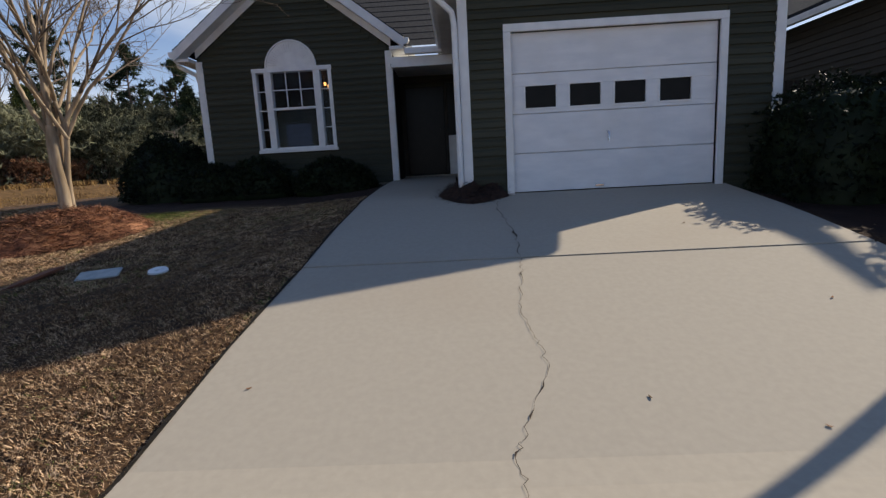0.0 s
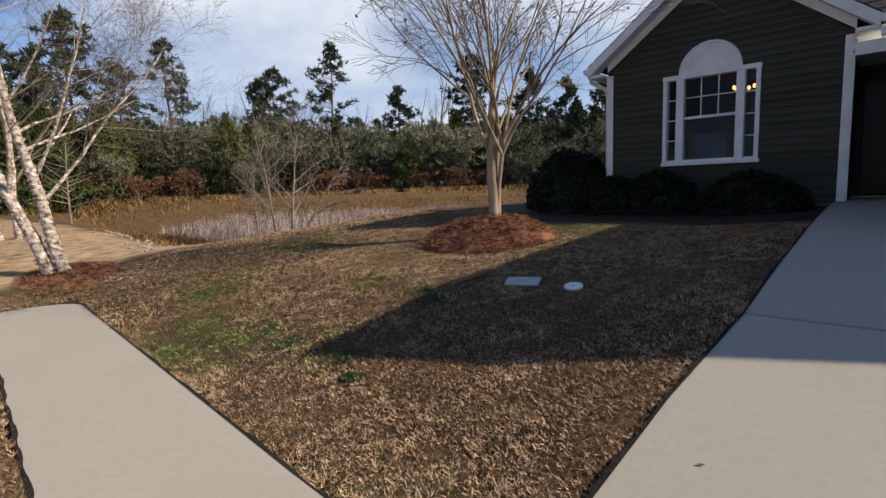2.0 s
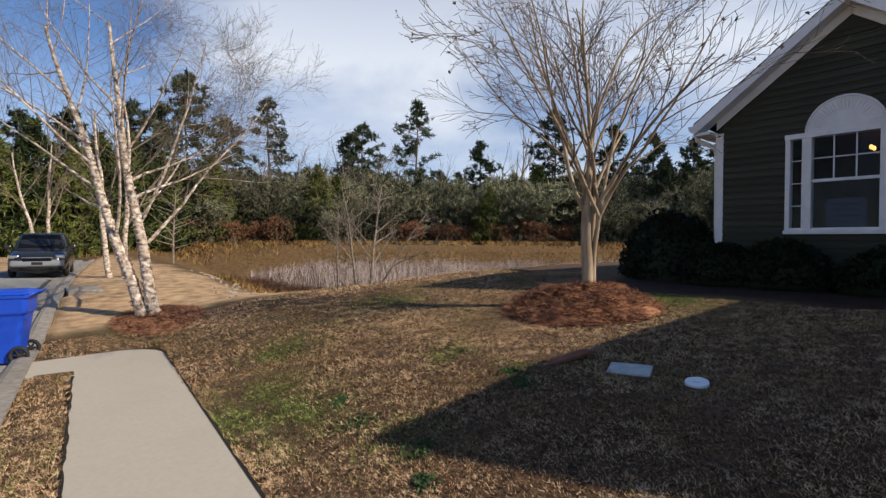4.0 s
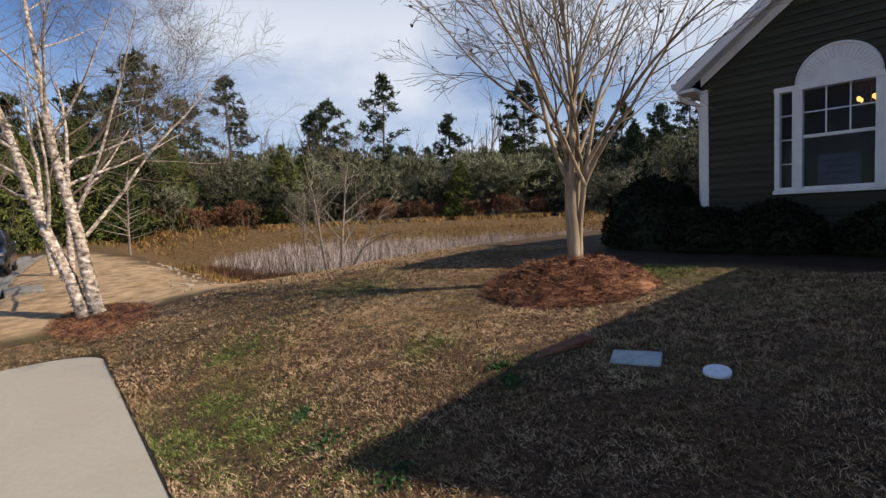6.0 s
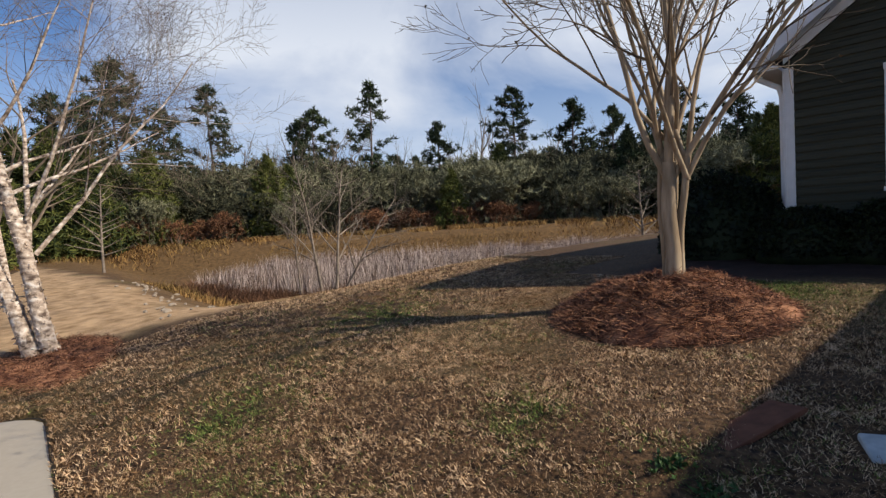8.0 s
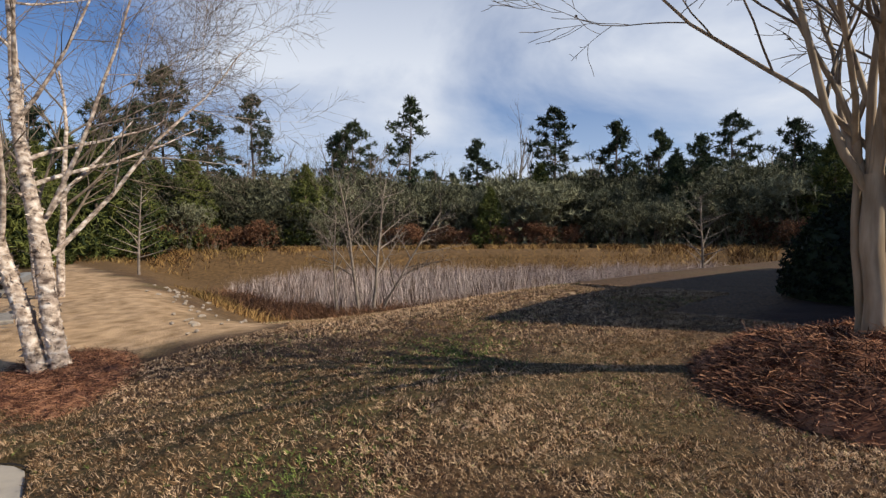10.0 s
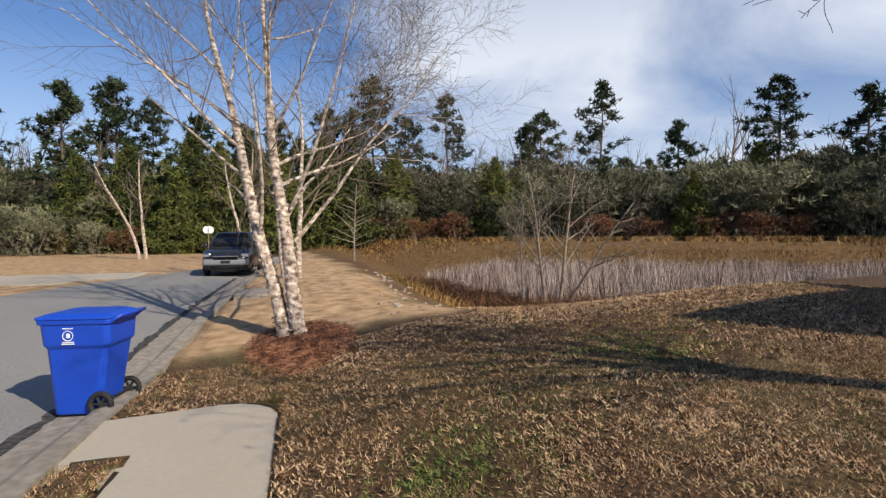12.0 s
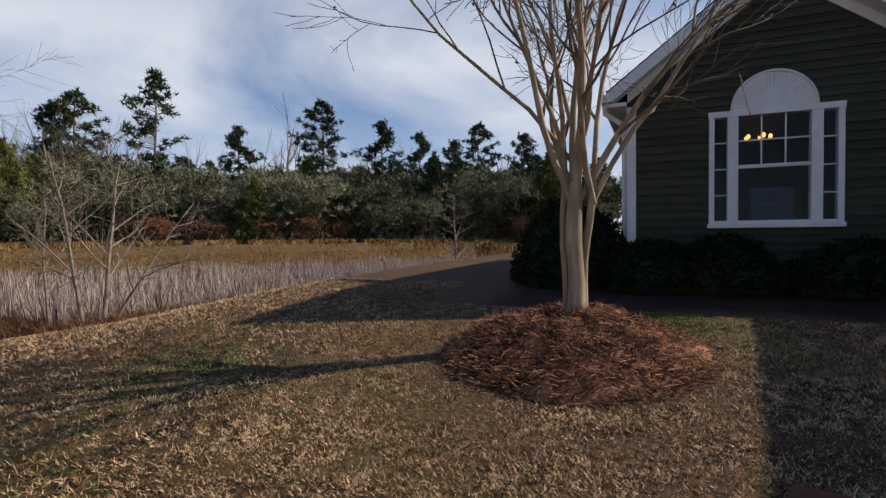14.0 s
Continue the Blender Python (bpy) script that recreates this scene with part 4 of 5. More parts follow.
def clipped_shrub(name, label, at, rx, ry, h, seed, square=0.0, category="shrub"):
    """A clipped evergreen mound: stems and a close skin of small leaves."""
    rng = np.random.default_rng(seed)
    t = thing(name, label, category, Matrix.Translation(at))
    n = int(1500 + 2600 * rx * ry)
    d = rng.normal(size=(n, 3))
    d[:, 2] = np.abs(d[:, 2])
    d /= np.linalg.norm(d, axis=1)[:, None]
    if square:
        d = d / (np.abs(d) ** square).sum(1)[:, None] ** (1 / square)
    wob = 1 + 0.07 * np.sin(d[:, 0] * 5 + seed) * np.cos(d[:, 1] * 6) + rng.normal(0, 0.025, n)
    p = d * np.array([rx, ry, h]) * wob[:, None] * rng.uniform(0.86, 1.02, (n, 1))
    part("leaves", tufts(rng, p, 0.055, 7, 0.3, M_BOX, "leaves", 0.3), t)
    bm = bmesh.new()
    bmesh.ops.create_icosphere(bm, subdivisions=3, radius=1.0)
    for v in bm.verts:
        q = v.co.normalized()
        if square:
            s = (abs(q.x) ** square + abs(q.y) ** square + abs(q.z) ** square) ** (1 / square)
            q = q / s
        v.co = Vector((q.x * rx, q.y * ry, max(q.z, -0.2) * h)) * 0.93
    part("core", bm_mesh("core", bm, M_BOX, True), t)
    return t


def myrtle(at):
    """A crape myrtle: a few smooth stems that part at chest height into long, angular, outward-arching limbs."""
    t = thing("crape_myrtle", "bare multi-stemmed crape myrtle with smooth pale bark", "tree", Matrix.Translation(at))
    rnd = random.Random(23)
    limbs, twigs = [], []
    for bx, by, tx, ty, h, r, n, turn in ((0.02, -0.02, 0.0, -0.02, 1.25, 0.08, 6, 0.2), (-0.085, 0.02, -0.11, 0.04, 1.7, 0.033, 3, 2.4), (0.07, 0.03, 0.17, 0.05, 1.3, 0.04, 4, 0.0), (0.0, 0.07, 0.03, 0.13, 1.6, 0.035, 3, 1.2)):
        stem = []
        for f in (-0.25, -0.05, 0.1, 0.25, 0.4, 0.55, 0.7, 0.85, 1.0):
            e = max(0.0, f) ** 1.6
            bulge = 1.0 + 0.35 * max(0.0, 0.1 - f) + 0.06 * math.sin(f * 11 + bx * 40)
            stem.append((Vector((bx + (tx - bx) * e + 0.012 * math.sin(f * 9 + by * 30), by + (ty - by) * e, h * f)), r * bulge * (1 - 0.12 * f)))
        part("trunk", tubes("trunk", [stem], M_MYR, 14), t)
        for k in range(n):
            a = turn + 2 * math.pi * (k + rnd.uniform(-0.25, 0.25)) / n
            sp = rnd.choice((0.22, 0.4, 0.6, 0.8))
            way = Vector((math.cos(a) * sp + tx * 0.3, math.sin(a) * sp + ty * 0.3, 1))
            paths = []
            start = Vector((tx, ty, h - 0.05)) - Vector((0, 0, rnd.uniform(0.0, 0.2)))
            grow(rnd, start, way, rnd.uniform(2.7, 3.6), r * rnd.uniform(0.4, 0.52) if r > 0.06 else r * 0.72, 3, 5, 0.6, 0.012, 0, paths, 9, 0.17, 0.56, 0.2)
            limbs += [p for l, p in paths if l == 0]
            twigs += [p for l, p in paths if l > 0]
    for p in limbs:
        part("limb", tubes("limb", [p], M_MYR, 8), t)
    part("crown", tubes("crown", [[(q, max(0.0034, r)) for q, r in p] for p in twigs], M_TWIG, 4), t, "bare angular twigs")
    rng = np.random.default_rng(4)
    tips = [p[-1][0] for p in twigs[::14]]
    part("seed_heads", tufts(rng, [tuple(q) for q in tips], 0.035, 7, 0.4, M_TWIG, "seed_heads", 0.2), t, "dry brown seed clusters")["kind"] = "stuff"


def build_trees():
    mz = lawn_z(-5.3, 7.0) + 0.25
    myrtle((-5.3, 7.0, mz))
    bx, by = -12.95, 2.54
    st = [((0.0, -0.11, -0.2), (-0.5, -0.22, 1), 8.2, 0.12), ((0.03, 0.09, -0.2), (-0.36, -0.08, 1), 7.6, 0.125), ((-0.55, 0.05, 1.55), (-0.02, 0.62, 0.8), 4.6, 0.038), ((-0.72, 0.0, 2.1), (0.1, 0.3, 1), 4.2, 0.036)]
    birch = bare_tree("river_birch", "bare clump of river birch with peeling white bark", (bx, by, lawn_z(bx, by)), st, 10, 3, 12, M_BIRCH, M_TWIG, 0.85, 0.022, 0.6, 2, "birches along the street", first=0.24, sides=10, wob=0.09, thin=0.4)
    # curled flakes of peeling bark up the two main stems
    rng = np.random.default_rng(17)
    f = rng.random((2, 420)) ** 1.2 * 0.62
    pts = []
    for k, stem in enumerate([o for o in birch.children if o.name.startswith("trunk")][:2]):
        vs = np.array([v.co for v in stem.data.vertices]).reshape(-1, 10, 3)
        i = np.minimum((f[k] * 8).astype(int), 7)
        j = rng.integers(0, 10, len(i))
        u = (f[k] * 8 - i)[:, None]
        pts.append(vs[i, j] * (1 - u) + vs[i + 1, j] * u)
    part("loose_bark", tufts(rng, np.concatenate(pts), 0.055, 2, 0.35, M_BIRCH, "loose_bark", 0.2), birch, "loose curling bark flakes")["kind"] = "stuff"
    at = (-22.0, 3.0, lawn_z(-22.0, 3.0))
    st = [((0, -0.2, -0.2), (-0.35, -0.2, 1), 6.5, 0.11), ((0.1, 0.2, -0.2), (-0.12, -0.06, 1), 6.5, 0.11)]
    bare_tree("river_birch", "bare pale river birch beside the street", at, st, 7, 2, 5, M_BIRCH, M_TWIG, 0.65, 0.03, 0.5, 1, "birches along the street")
    for x, y, sd in ((-38.0, 1.3, 7), (-44.0, -5.6, 9)):
        st = [((0, -0.2, -0.2), (0.02, -0.09, 1), 7, 0.12), ((0.1, 0.2, -0.2), (0.02, 0.03, 1), 7, 0.13)]
        bare_tree("river_birch", "bare pale river birch across the street", (x, y, lawn_z(x, y)), st, 7, 2, sd, M_BIRCH, M_TWIG, 0.6, 0.03, 0.5, 1, "birches along the street")
    x, y = -20.6, 12.0
    st = [((0, 0, -0.2), (-0.1, -0.16, 1), 5.8, 0.07), ((0.2, 0.2, -0.2), (0.06, 0.1, 1), 6.0, 0.075), ((0.3, 0.4, -0.2), (0.14, 0.24, 1), 5.2, 0.06), ((-0.5, -0.7, -0.2), (-0.02, -0.02, 1), 4.6, 0.045)]
    bare_tree("bare_tree", "spindly leafless grey tree among the cattails", (x, y, lawn_z(x, y)), st, 12, 2, 33, M_GREYB, M_GREYB, 0.85, 0.008, 0.46, 1)
    for x, y, hh, sd in ((-33.0, 7.0, 4.6, 3), (-14.2, 26.5, 4.3, 4)):
        bare_tree("sapling", "leafless cypress sapling with a straight stem", (x, y, lawn_z(x, y)), [((0, 0, -0.2), (0, 0, 1), hh, 0.075)], 26, 1, sd, M_GREYB, M_GREYB, 1.15, 0.012, 0.36, 1, "saplings round the basin", wob=0.03, first=0.22)
    # street tree outside the view, whose trunk shades the drive
    bare_tree("street_tree", "bare young tree beside the driveway", (5.4, 4.16, lawn_z(5.4, 4.16)), [((0, 0, -0.2), (0.0, 0.0, 1), 5.4, 0.085)], 5, 1, 8, M_GREYB, M_TWIG, 0.4, 0.05, 0.4, 1, wob=0.02, first=0.75)


def polar(az, r):
    return HUB[0] + r * math.cos(radians(az)), HUB[1] + r * math.sin(radians(az))


def build_far_wood():
    rnd = random.Random(14)
    pines = [pine(1, 22, 0.42, 4.4, M_PINE, 46), pine(2, 20, 0.34, 5.6, M_PINE, 66), pine(3, 18, 0.2, 4.4, M_PINE, 74)]
    cones = [cone_tree(4, 7, 2.6, M_CEDAR), cone_tree(5, 8, 2.4, M_PINE)]
    shrubs = [scrub(6, 5.0, 2.6, M_SCRUB, "grey-green bushy scrub below the wood", 440, True), scrub(7, 4.4, 2.9, M_SCRUB, "grey-green bushy scrub below the wood", 440, True), scrub(8, 3.8, 2.4, M_BROWN, "russet leafless brush below the wood", 360, True)]
    bares = []
    for sd in (41, 42):
        st = [((0, 0, -0.3), (0.03, 0.02, 1), 13, 0.2), ((0.2, 0, 2.5), (0.35, 0.1, 1), 9, 0.13), ((-0.2, 0, 2.0), (-0.3, -0.1, 1), 9, 0.13)]
        bares.append(bare_tree("bare_tree", "tall leafless grey tree of the far wood", (0, 0, -30), st, 7, 2, sd, M_GREYB, M_TWIG, 0.5, 0.03, 0.5, 1, "bare trees of the far wood"))

    def put(src, az, r, height, was, turn=None):
        x, y = polar(az, r)
        s = height / was
        copy_thing(src, Matrix.Translation((x, y, lawn_z(x, y) - 0.1)) @ Euler((0, 0, rnd.uniform(0, 6.28))).to_matrix().to_4x4() @ Matrix.Scale(s, 4))

    # the pines that stand out on the skyline: bearing, distance, height, kind
    for az, r, hgt, k in ((142.6, 70, 21, 0), (159.6, 72, 21, 0), (168.0, 62, 20, 1), (163.9, 70, 17, 1), (135.1, 72, 15.5, 2), (126.4, 74, 20, 1), (119.8, 74, 17.5, 2), (115.6, 70, 15, 2), (111.8, 70, 14, 2), (109.0, 74, 17, 1), (104, 72, 15, 2), (149.0, 66, 16.5, 1), (150.5, 68, 15.5, 2),
                          (193, 66, 19, 2), (197, 62, 17, 2), (190, 70, 18, 1), (203, 72, 17, 1), (207, 70, 18, 0), (173, 66, 17, 1), (178, 64, 15.5, 2), (182, 62, 14.5, 2), (186, 64, 15.5, 2), (170, 74, 19, 2), (212, 70, 17, 2), (216, 66, 16, 1)):
        put(pines[k], az, r, hgt, (22, 20, 18)[k])
    for az, r, hgt in ((154.2, 56, 9.0), (152.0, 57, 8.0), (133.6, 55, 6.6), (114, 58, 10), (112, 60, 9.5), (101, 57, 10), (165.5, 56, 9.5), (168.5, 58, 9), (171.5, 57, 8), (189, 58, 9), (192, 56, 10), (179, 58, 9), (183, 58, 9), (175, 58, 9.5), (196, 58, 9), (128, 62, 10), (170.5, 52, 9), (173.5, 51, 10.5), (176, 53, 11), (178, 50, 9.5), (181, 52, 11.5), (184, 51, 10), (186.5, 53, 11), (188, 50, 7)):
        put(cones[0 if az > 120 or az < 103 else 1], az, r, hgt, 7 if az > 120 or az < 103 else 8)
    for az, r, hgt in ((131.0, 78, 18), (133, 80, 14), (157, 78, 14), (139, 80, 13), (146, 78, 13), (122.5, 78, 14), (206, 68, 13), (200, 76, 16), (209, 66, 14), (106, 76, 13), (151, 63, 12.5), (148.5, 64, 13), (146.5, 66, 11.5), (153, 66, 11), (144, 72, 11), (137, 72, 10.5), (161, 66, 12), (117, 72, 12), (124, 72, 13), (184, 64, 11), (195, 62, 12), (172, 62, 11)):
        put(bares[0 if int(az) % 2 else 1], az, r, hgt, 13.5)
    az = 96.0
    while az < 224:
        for r, hgt in ((54, 4.6), (58, 6.6), (63, 8.0), (69, 9.0)):
            k = 2 if (r == 54 and rnd.random() < 0.45) else (0 if rnd.random() < 0.5 else 1)
            put(shrubs[k], az + rnd.uniform(-0.9, 0.9), r + rnd.uniform(-1.5, 1.5), hgt * rnd.uniform(0.8, 1.15) * (0.62 if k == 2 else 1) * (0.75 if az > 190 else 1), (5.0, 4.4, 3.8)[k])
        az += 2.6
    az = 96.0
    while az < 226:
        put(pines[2], az, 86 + rnd.uniform(-3, 3), rnd.uniform(10, 14), 18)
        put(shrubs[0], az + 1.2, 80, rnd.uniform(9.5, 11.5), 5.0)
        az += 2.2
    for src in (*pines, *cones, *shrubs, *bares):
        for o in (*src.children_recursive, src):
            bpy.data.objects.remove(o)


def blades(name, x, y, z, height, width, lean, material, rng, label, category, bent=True):
    n = len(x)
    a = rng.uniform(0, 6.28, n)
    h = height * rng.uniform(0.5, 1.25, n)
    w = width * rng.uniform(0.7, 1.3, n)
    la, lm = rng.uniform(0, 6.28, n), lean * h * rng.uniform(0.2, 1.4, n)
    base = np.stack([x, y, z], 1)
    sd = np.stack([np.cos(a) * w, np.sin(a) * w, np.zeros(n)], 1)
    mid = base + np.stack([np.cos(la) * lm * 0.35, np.sin(la) * lm * 0.35, h * 0.6], 1)
    tip = base + np.stack([np.cos(la) * lm, np.sin(la) * lm, h], 1)
    co = np.stack([base - sd, base + sd, mid + sd * 0.7, mid - sd * 0.7, tip], 1).reshape(-1, 3)
    if not bent:
        co = np.stack([base - sd, base + sd, tip], 1).reshape(-1, 3)
        return solid(name, soup(name, co, np.arange(3 * n).reshape(n, 3), material), label, category, kind="stuff")
    i = np.arange(n)[:, None] * 5
    tri = np.concatenate([i + np.array([0, 1, 2]), i + np.array([0, 2, 3]), i + np.array([3, 2, 4])], 0)
    return solid(name, soup(name, co, tri, material), label, category, kind="stuff")


def paved(x, y):
    inn = walk_in(x)
    on_walk = (y < inn + 0.01) & (y > inn - 1.17) & (x > -10.3) & (x < 9)
    ramp = (x < -9.1) & (x > -10.3) & (y < inn) & (y > kerb_y(x))
    left = np.interp(y, [1.4, 3.2, 4.4, 12], [-1.42, -1.3, -1.13, -1.08])
    drive = (x > left - 0.01) & (x < 3.97) & (y > -0.6) & (y < 7.2)
    return on_walk | ramp | drive | (y < kerb_y(x) + 0.02) | ((x > -1.1) & (y > 7))


def build_lawn():
    rng = np.random.default_rng(9)

    def open_turf(x, y):
        return ~paved(x, y) & (basin(x, y) < 0.25) & ~((((x + 5.3) / 1.2) ** 2 + ((y - 6.75) / 1.1) ** 2) < 1) & ~((x < -12) & (y < 5.5)) & ~((np.abs(x + 3.36) < 0.22) & (np.abs(y - 4.84) < 0.16)) & ~(((x + 2.76) ** 2 + (y - 4.86) ** 2) < 0.012)

    def greenness(x, y):
        """Where the winter weeds and green shoots gather in the dormant turf."""
        g = 0.02 + 0.13 * smooth01((np.sin(x * 1.3 + 0.6 * y) * np.sin(y * 1.7 - 0.5 * x + 1) - 0.2) / 0.6)
        for gx, gy, r in ((-6.45, 2.5, 0.55), (-5.4, 2.5, 0.5), (-5.2, 4.25, 0.3), (-4.2, 4.2, 0.3), (-4.2, 2.95, 0.3), (-6.0, 2.15, 0.4), (-7.6, 3.2, 0.45), (-4.5, 8.0, 0.8), (-8.6, 5.6, 0.7)):
            g = g + 0.75 * np.exp(-((x - gx) ** 2 + (y - gy) ** 2) / r ** 2)
        return np.minimum(g, 0.85)

    # tufts of short blades, splayed from their crowns
    for n, per, box, size, wid in ((140000, 6, (-7.5, -1.0, -0.3, 8.4), 0.038, 0.0026), (52000, 6, (-13.5, -7.5, 0.1, 10.5), 0.048, 0.004)):
        x, y = rng.uniform(box[0], box[1], n), rng.uniform(box[2], box[3], n)
        keep = open_turf(x, y)
        x, y = x[keep], y[keep]
        green = rng.random(len(x)) < greenness(x, y)
        for pick, material, label in ((~green, M_BLADE, "short dormant tan lawn grass in splayed tufts"), (green, M_GREEN, "short green shoots among the dormant lawn")):
            c = np.repeat(np.stack([x[pick], y[pick], land(x[pick], y[pick]) - 0.006], 1), per, 0)
            m = len(c)
            a, ln = rng.uniform(0, 6.28, m), size * rng.uniform(0.5, 1.5, m)
            rise = rng.uniform(0.15, 0.75, m)
            way = np.stack([np.cos(a), np.sin(a), np.zeros(m)], 1)
            base = c + way * rng.uniform(0, 0.018, (m, 1))
            side = np.stack([-np.sin(a), np.cos(a), rng.normal(0, 0.5, m)], 1) * wid
            tip = base + way * (ln * (1 - 0.5 * rise))[:, None] + np.stack([np.zeros(m), np.zeros(m), ln * rise], 1)
            co = np.stack([base - side, base + side, tip], 1).reshape(-1, 3)
            solid("lawn_grass", soup("lawn_grass", co, np.arange(3 * m).reshape(m, 3), material), label, "grass", kind="stuff")
    # cattails on the basin floor
    n = 76000
    s, r = rng.uniform(17, 39, n), rng.uniform(-11, 21, n)
    near = np.interp(r, [-11, -9.3, -3, 5.5, 17, 21], [26, 22.5, 18.3, 22, 31, 36]) + 0.5 * np.sin(r * 2.1)
    x, y = HUB[0] + s * FWD[0] + r * SIDE[0], HUB[1] + s * FWD[1] + r * SIDE[1]
    keep = (s > near) & (rng.random(n) < np.interp(s - near, [0, 6, 20], [1, 0.75, 0.45]))
    x, y = x[keep], y[keep]
    blades("cattails", x, y, land(x, y) - 0.05, 1.15 + 0.22 * np.sin(x * 0.9 + 1.3 * y) * np.sin(y * 0.7), 0.017, 0.4, M_REED, rng, "dense stand of dry grey-tan cattails", "cattails", False)
    n = 60000
    s, r = rng.uniform(14, 46, n), rng.uniform(-12, 20, n)
    x, y = HUB[0] + s * FWD[0] + r * SIDE[0], HUB[1] + s * FWD[1] + r * SIDE[1]
    keep = (basin(x, y) > 0.3)
    x, y = x[keep], y[keep]
    blades("rough_grass", x, y, land(x, y) - 0.03, 0.3 + 0.14 * np.sin(x * 0.6) * np.sin(y * 0.8 + x * 0.3), 0.014, 0.9, M_TUSS, rng, "ochre rough grass round the basin", "grass")
    n = 26000
    r = rng.uniform(-9.5, 9, n)
    s = np.interp(r, [-9.3, -3, 5.5, 9], [22, 17.6, 21.5, 24.5]) + rng.normal(0.2, 0.75, n)
    x, y = HUB[0] + s * FWD[0] + r * SIDE[0], HUB[1] + s * FWD[1] + r * SIDE[1]
    blades("dead_brush", x, y, land(x, y) - 0.03, 0.7, 0.012, 1.1, M_BROWN, rng, "tangled brown brush at the cattails' edge", "brush")
    # pale tussocks along the near bank
    n = 9000
    r = rng.uniform(0, 19, n)
    s = np.interp(r, [0, 5.5, 17, 21], [19, 20.6, 29.4, 33]) + rng.normal(-0.3, 0.6, n)
    x, y = HUB[0] + s * FWD[0] + r * SIDE[0], HUB[1] + s * FWD[1] + r * SIDE[1]
    keep = np.sin(r * 3.1) + np.sin(r * 7.3 + 2) + rng.normal(0, 0.5, n) > -0.2
    x, y = x[keep], y[keep]
    blades("rough_grass", x, y, land(x, y) - 0.03, 0.55, 0.014, 1.1, M_TUSS, rng, "bleached tussocks along the near bank", "grass")
    n = 26000
    az, d = np.radians(rng.uniform(99, 178, n)), rng.normal(51.0, 2.0, n)
    x, y = HUB[0] + d * np.cos(az), HUB[1] + d * np.sin(az)
    keep = np.sin(az * 61) + np.sin(az * 143 + 1) + rng.normal(0, 0.7, n) > -0.3
    x, y = x[keep], y[keep]
    blades("dead_brush", x, y, land(x, y) - 0.05, 0.5, 0.03, 1.2, M_TUSS, rng, "tan and russet bracken at the foot of the wood", "brush")


def mound(name, label, at, rx, ry, h, straws, seed, material=None):
    """A heap of pine straw: the heap, and the loose straws over it."""
    material = material or M_STRAW
    rng = np.random.default_rng(seed)
    t = thing(name, label, "mulch", Matrix.Translation((at[0], at[1], 0)))
    v, f = [], []
    rings, seg = 12, 40

    def top(r, a):
        x, y = at[0] + rx * r * np.cos(a), at[1] + ry * r * np.sin(a)
        bumpy = 1 + 0.16 * np.sin(a * 5 + seed) * r + 0.1 * np.sin(a * 11) * r
        return land(x, y) - 0.02 + h * (1 - r ** 2.6) * bumpy * (1 - 0.12 * np.cos(r * 9 + a * 3)) + 0.16 * h * np.sin(x * 9 + seed) * np.sin(y * 8) * (1 - r)

    for i in range(rings + 1):
        for j in range(seg):
            a, r = 2 * math.pi * j / seg, i / rings
            rr = r * (1 + 0.05 * math.sin(a * 4 + seed))
            v.append((rx * rr * math.cos(a), ry * rr * math.sin(a), float(top(r, a)) - (0.05 if i == rings else 0)))
    for i in range(rings):
        for j in range(seg):
            f.append((i * seg + j, i * seg + (j + 1) % seg, (i + 1) * seg + (j + 1) % seg, (i + 1) * seg + j))
    part("straw_bed", mesh_of("straw_bed", v, f, material, True), t)
    r, a = np.sqrt(rng.random(straws)) * 1.02, rng.uniform(0, 6.28, straws)
    x, y, z = rx * r * np.cos(a), ry * r * np.sin(a), top(np.minimum(r, 1), a) + 0.012
    d = rng.normal(size=(straws, 3)) * np.array([1, 1, 0.33])
    d /= np.linalg.norm(d, axis=1)[:, None]
    ln = rng.uniform(0.04, 0.11, (straws, 1))
    c = np.stack([x, y, z], 1)
    sd = np.cross(d, np.array([0, 0, 1.0])) * 0.0021 + np.array([0, 0, 0.0012])
    co = np.stack([c - d * ln - sd, c - d * ln + sd, c + d * ln + sd, c + d * ln - sd], 1)
    co[:, 2:, 2] += rng.normal(0, 0.02, (straws, 1))
    ob = part("straw", soup("straw", co.reshape(-1, 3), np.arange(4 * straws).reshape(straws, 4), material), t, "loose dry needles")
    ob["kind"] = "stuff"
    return t


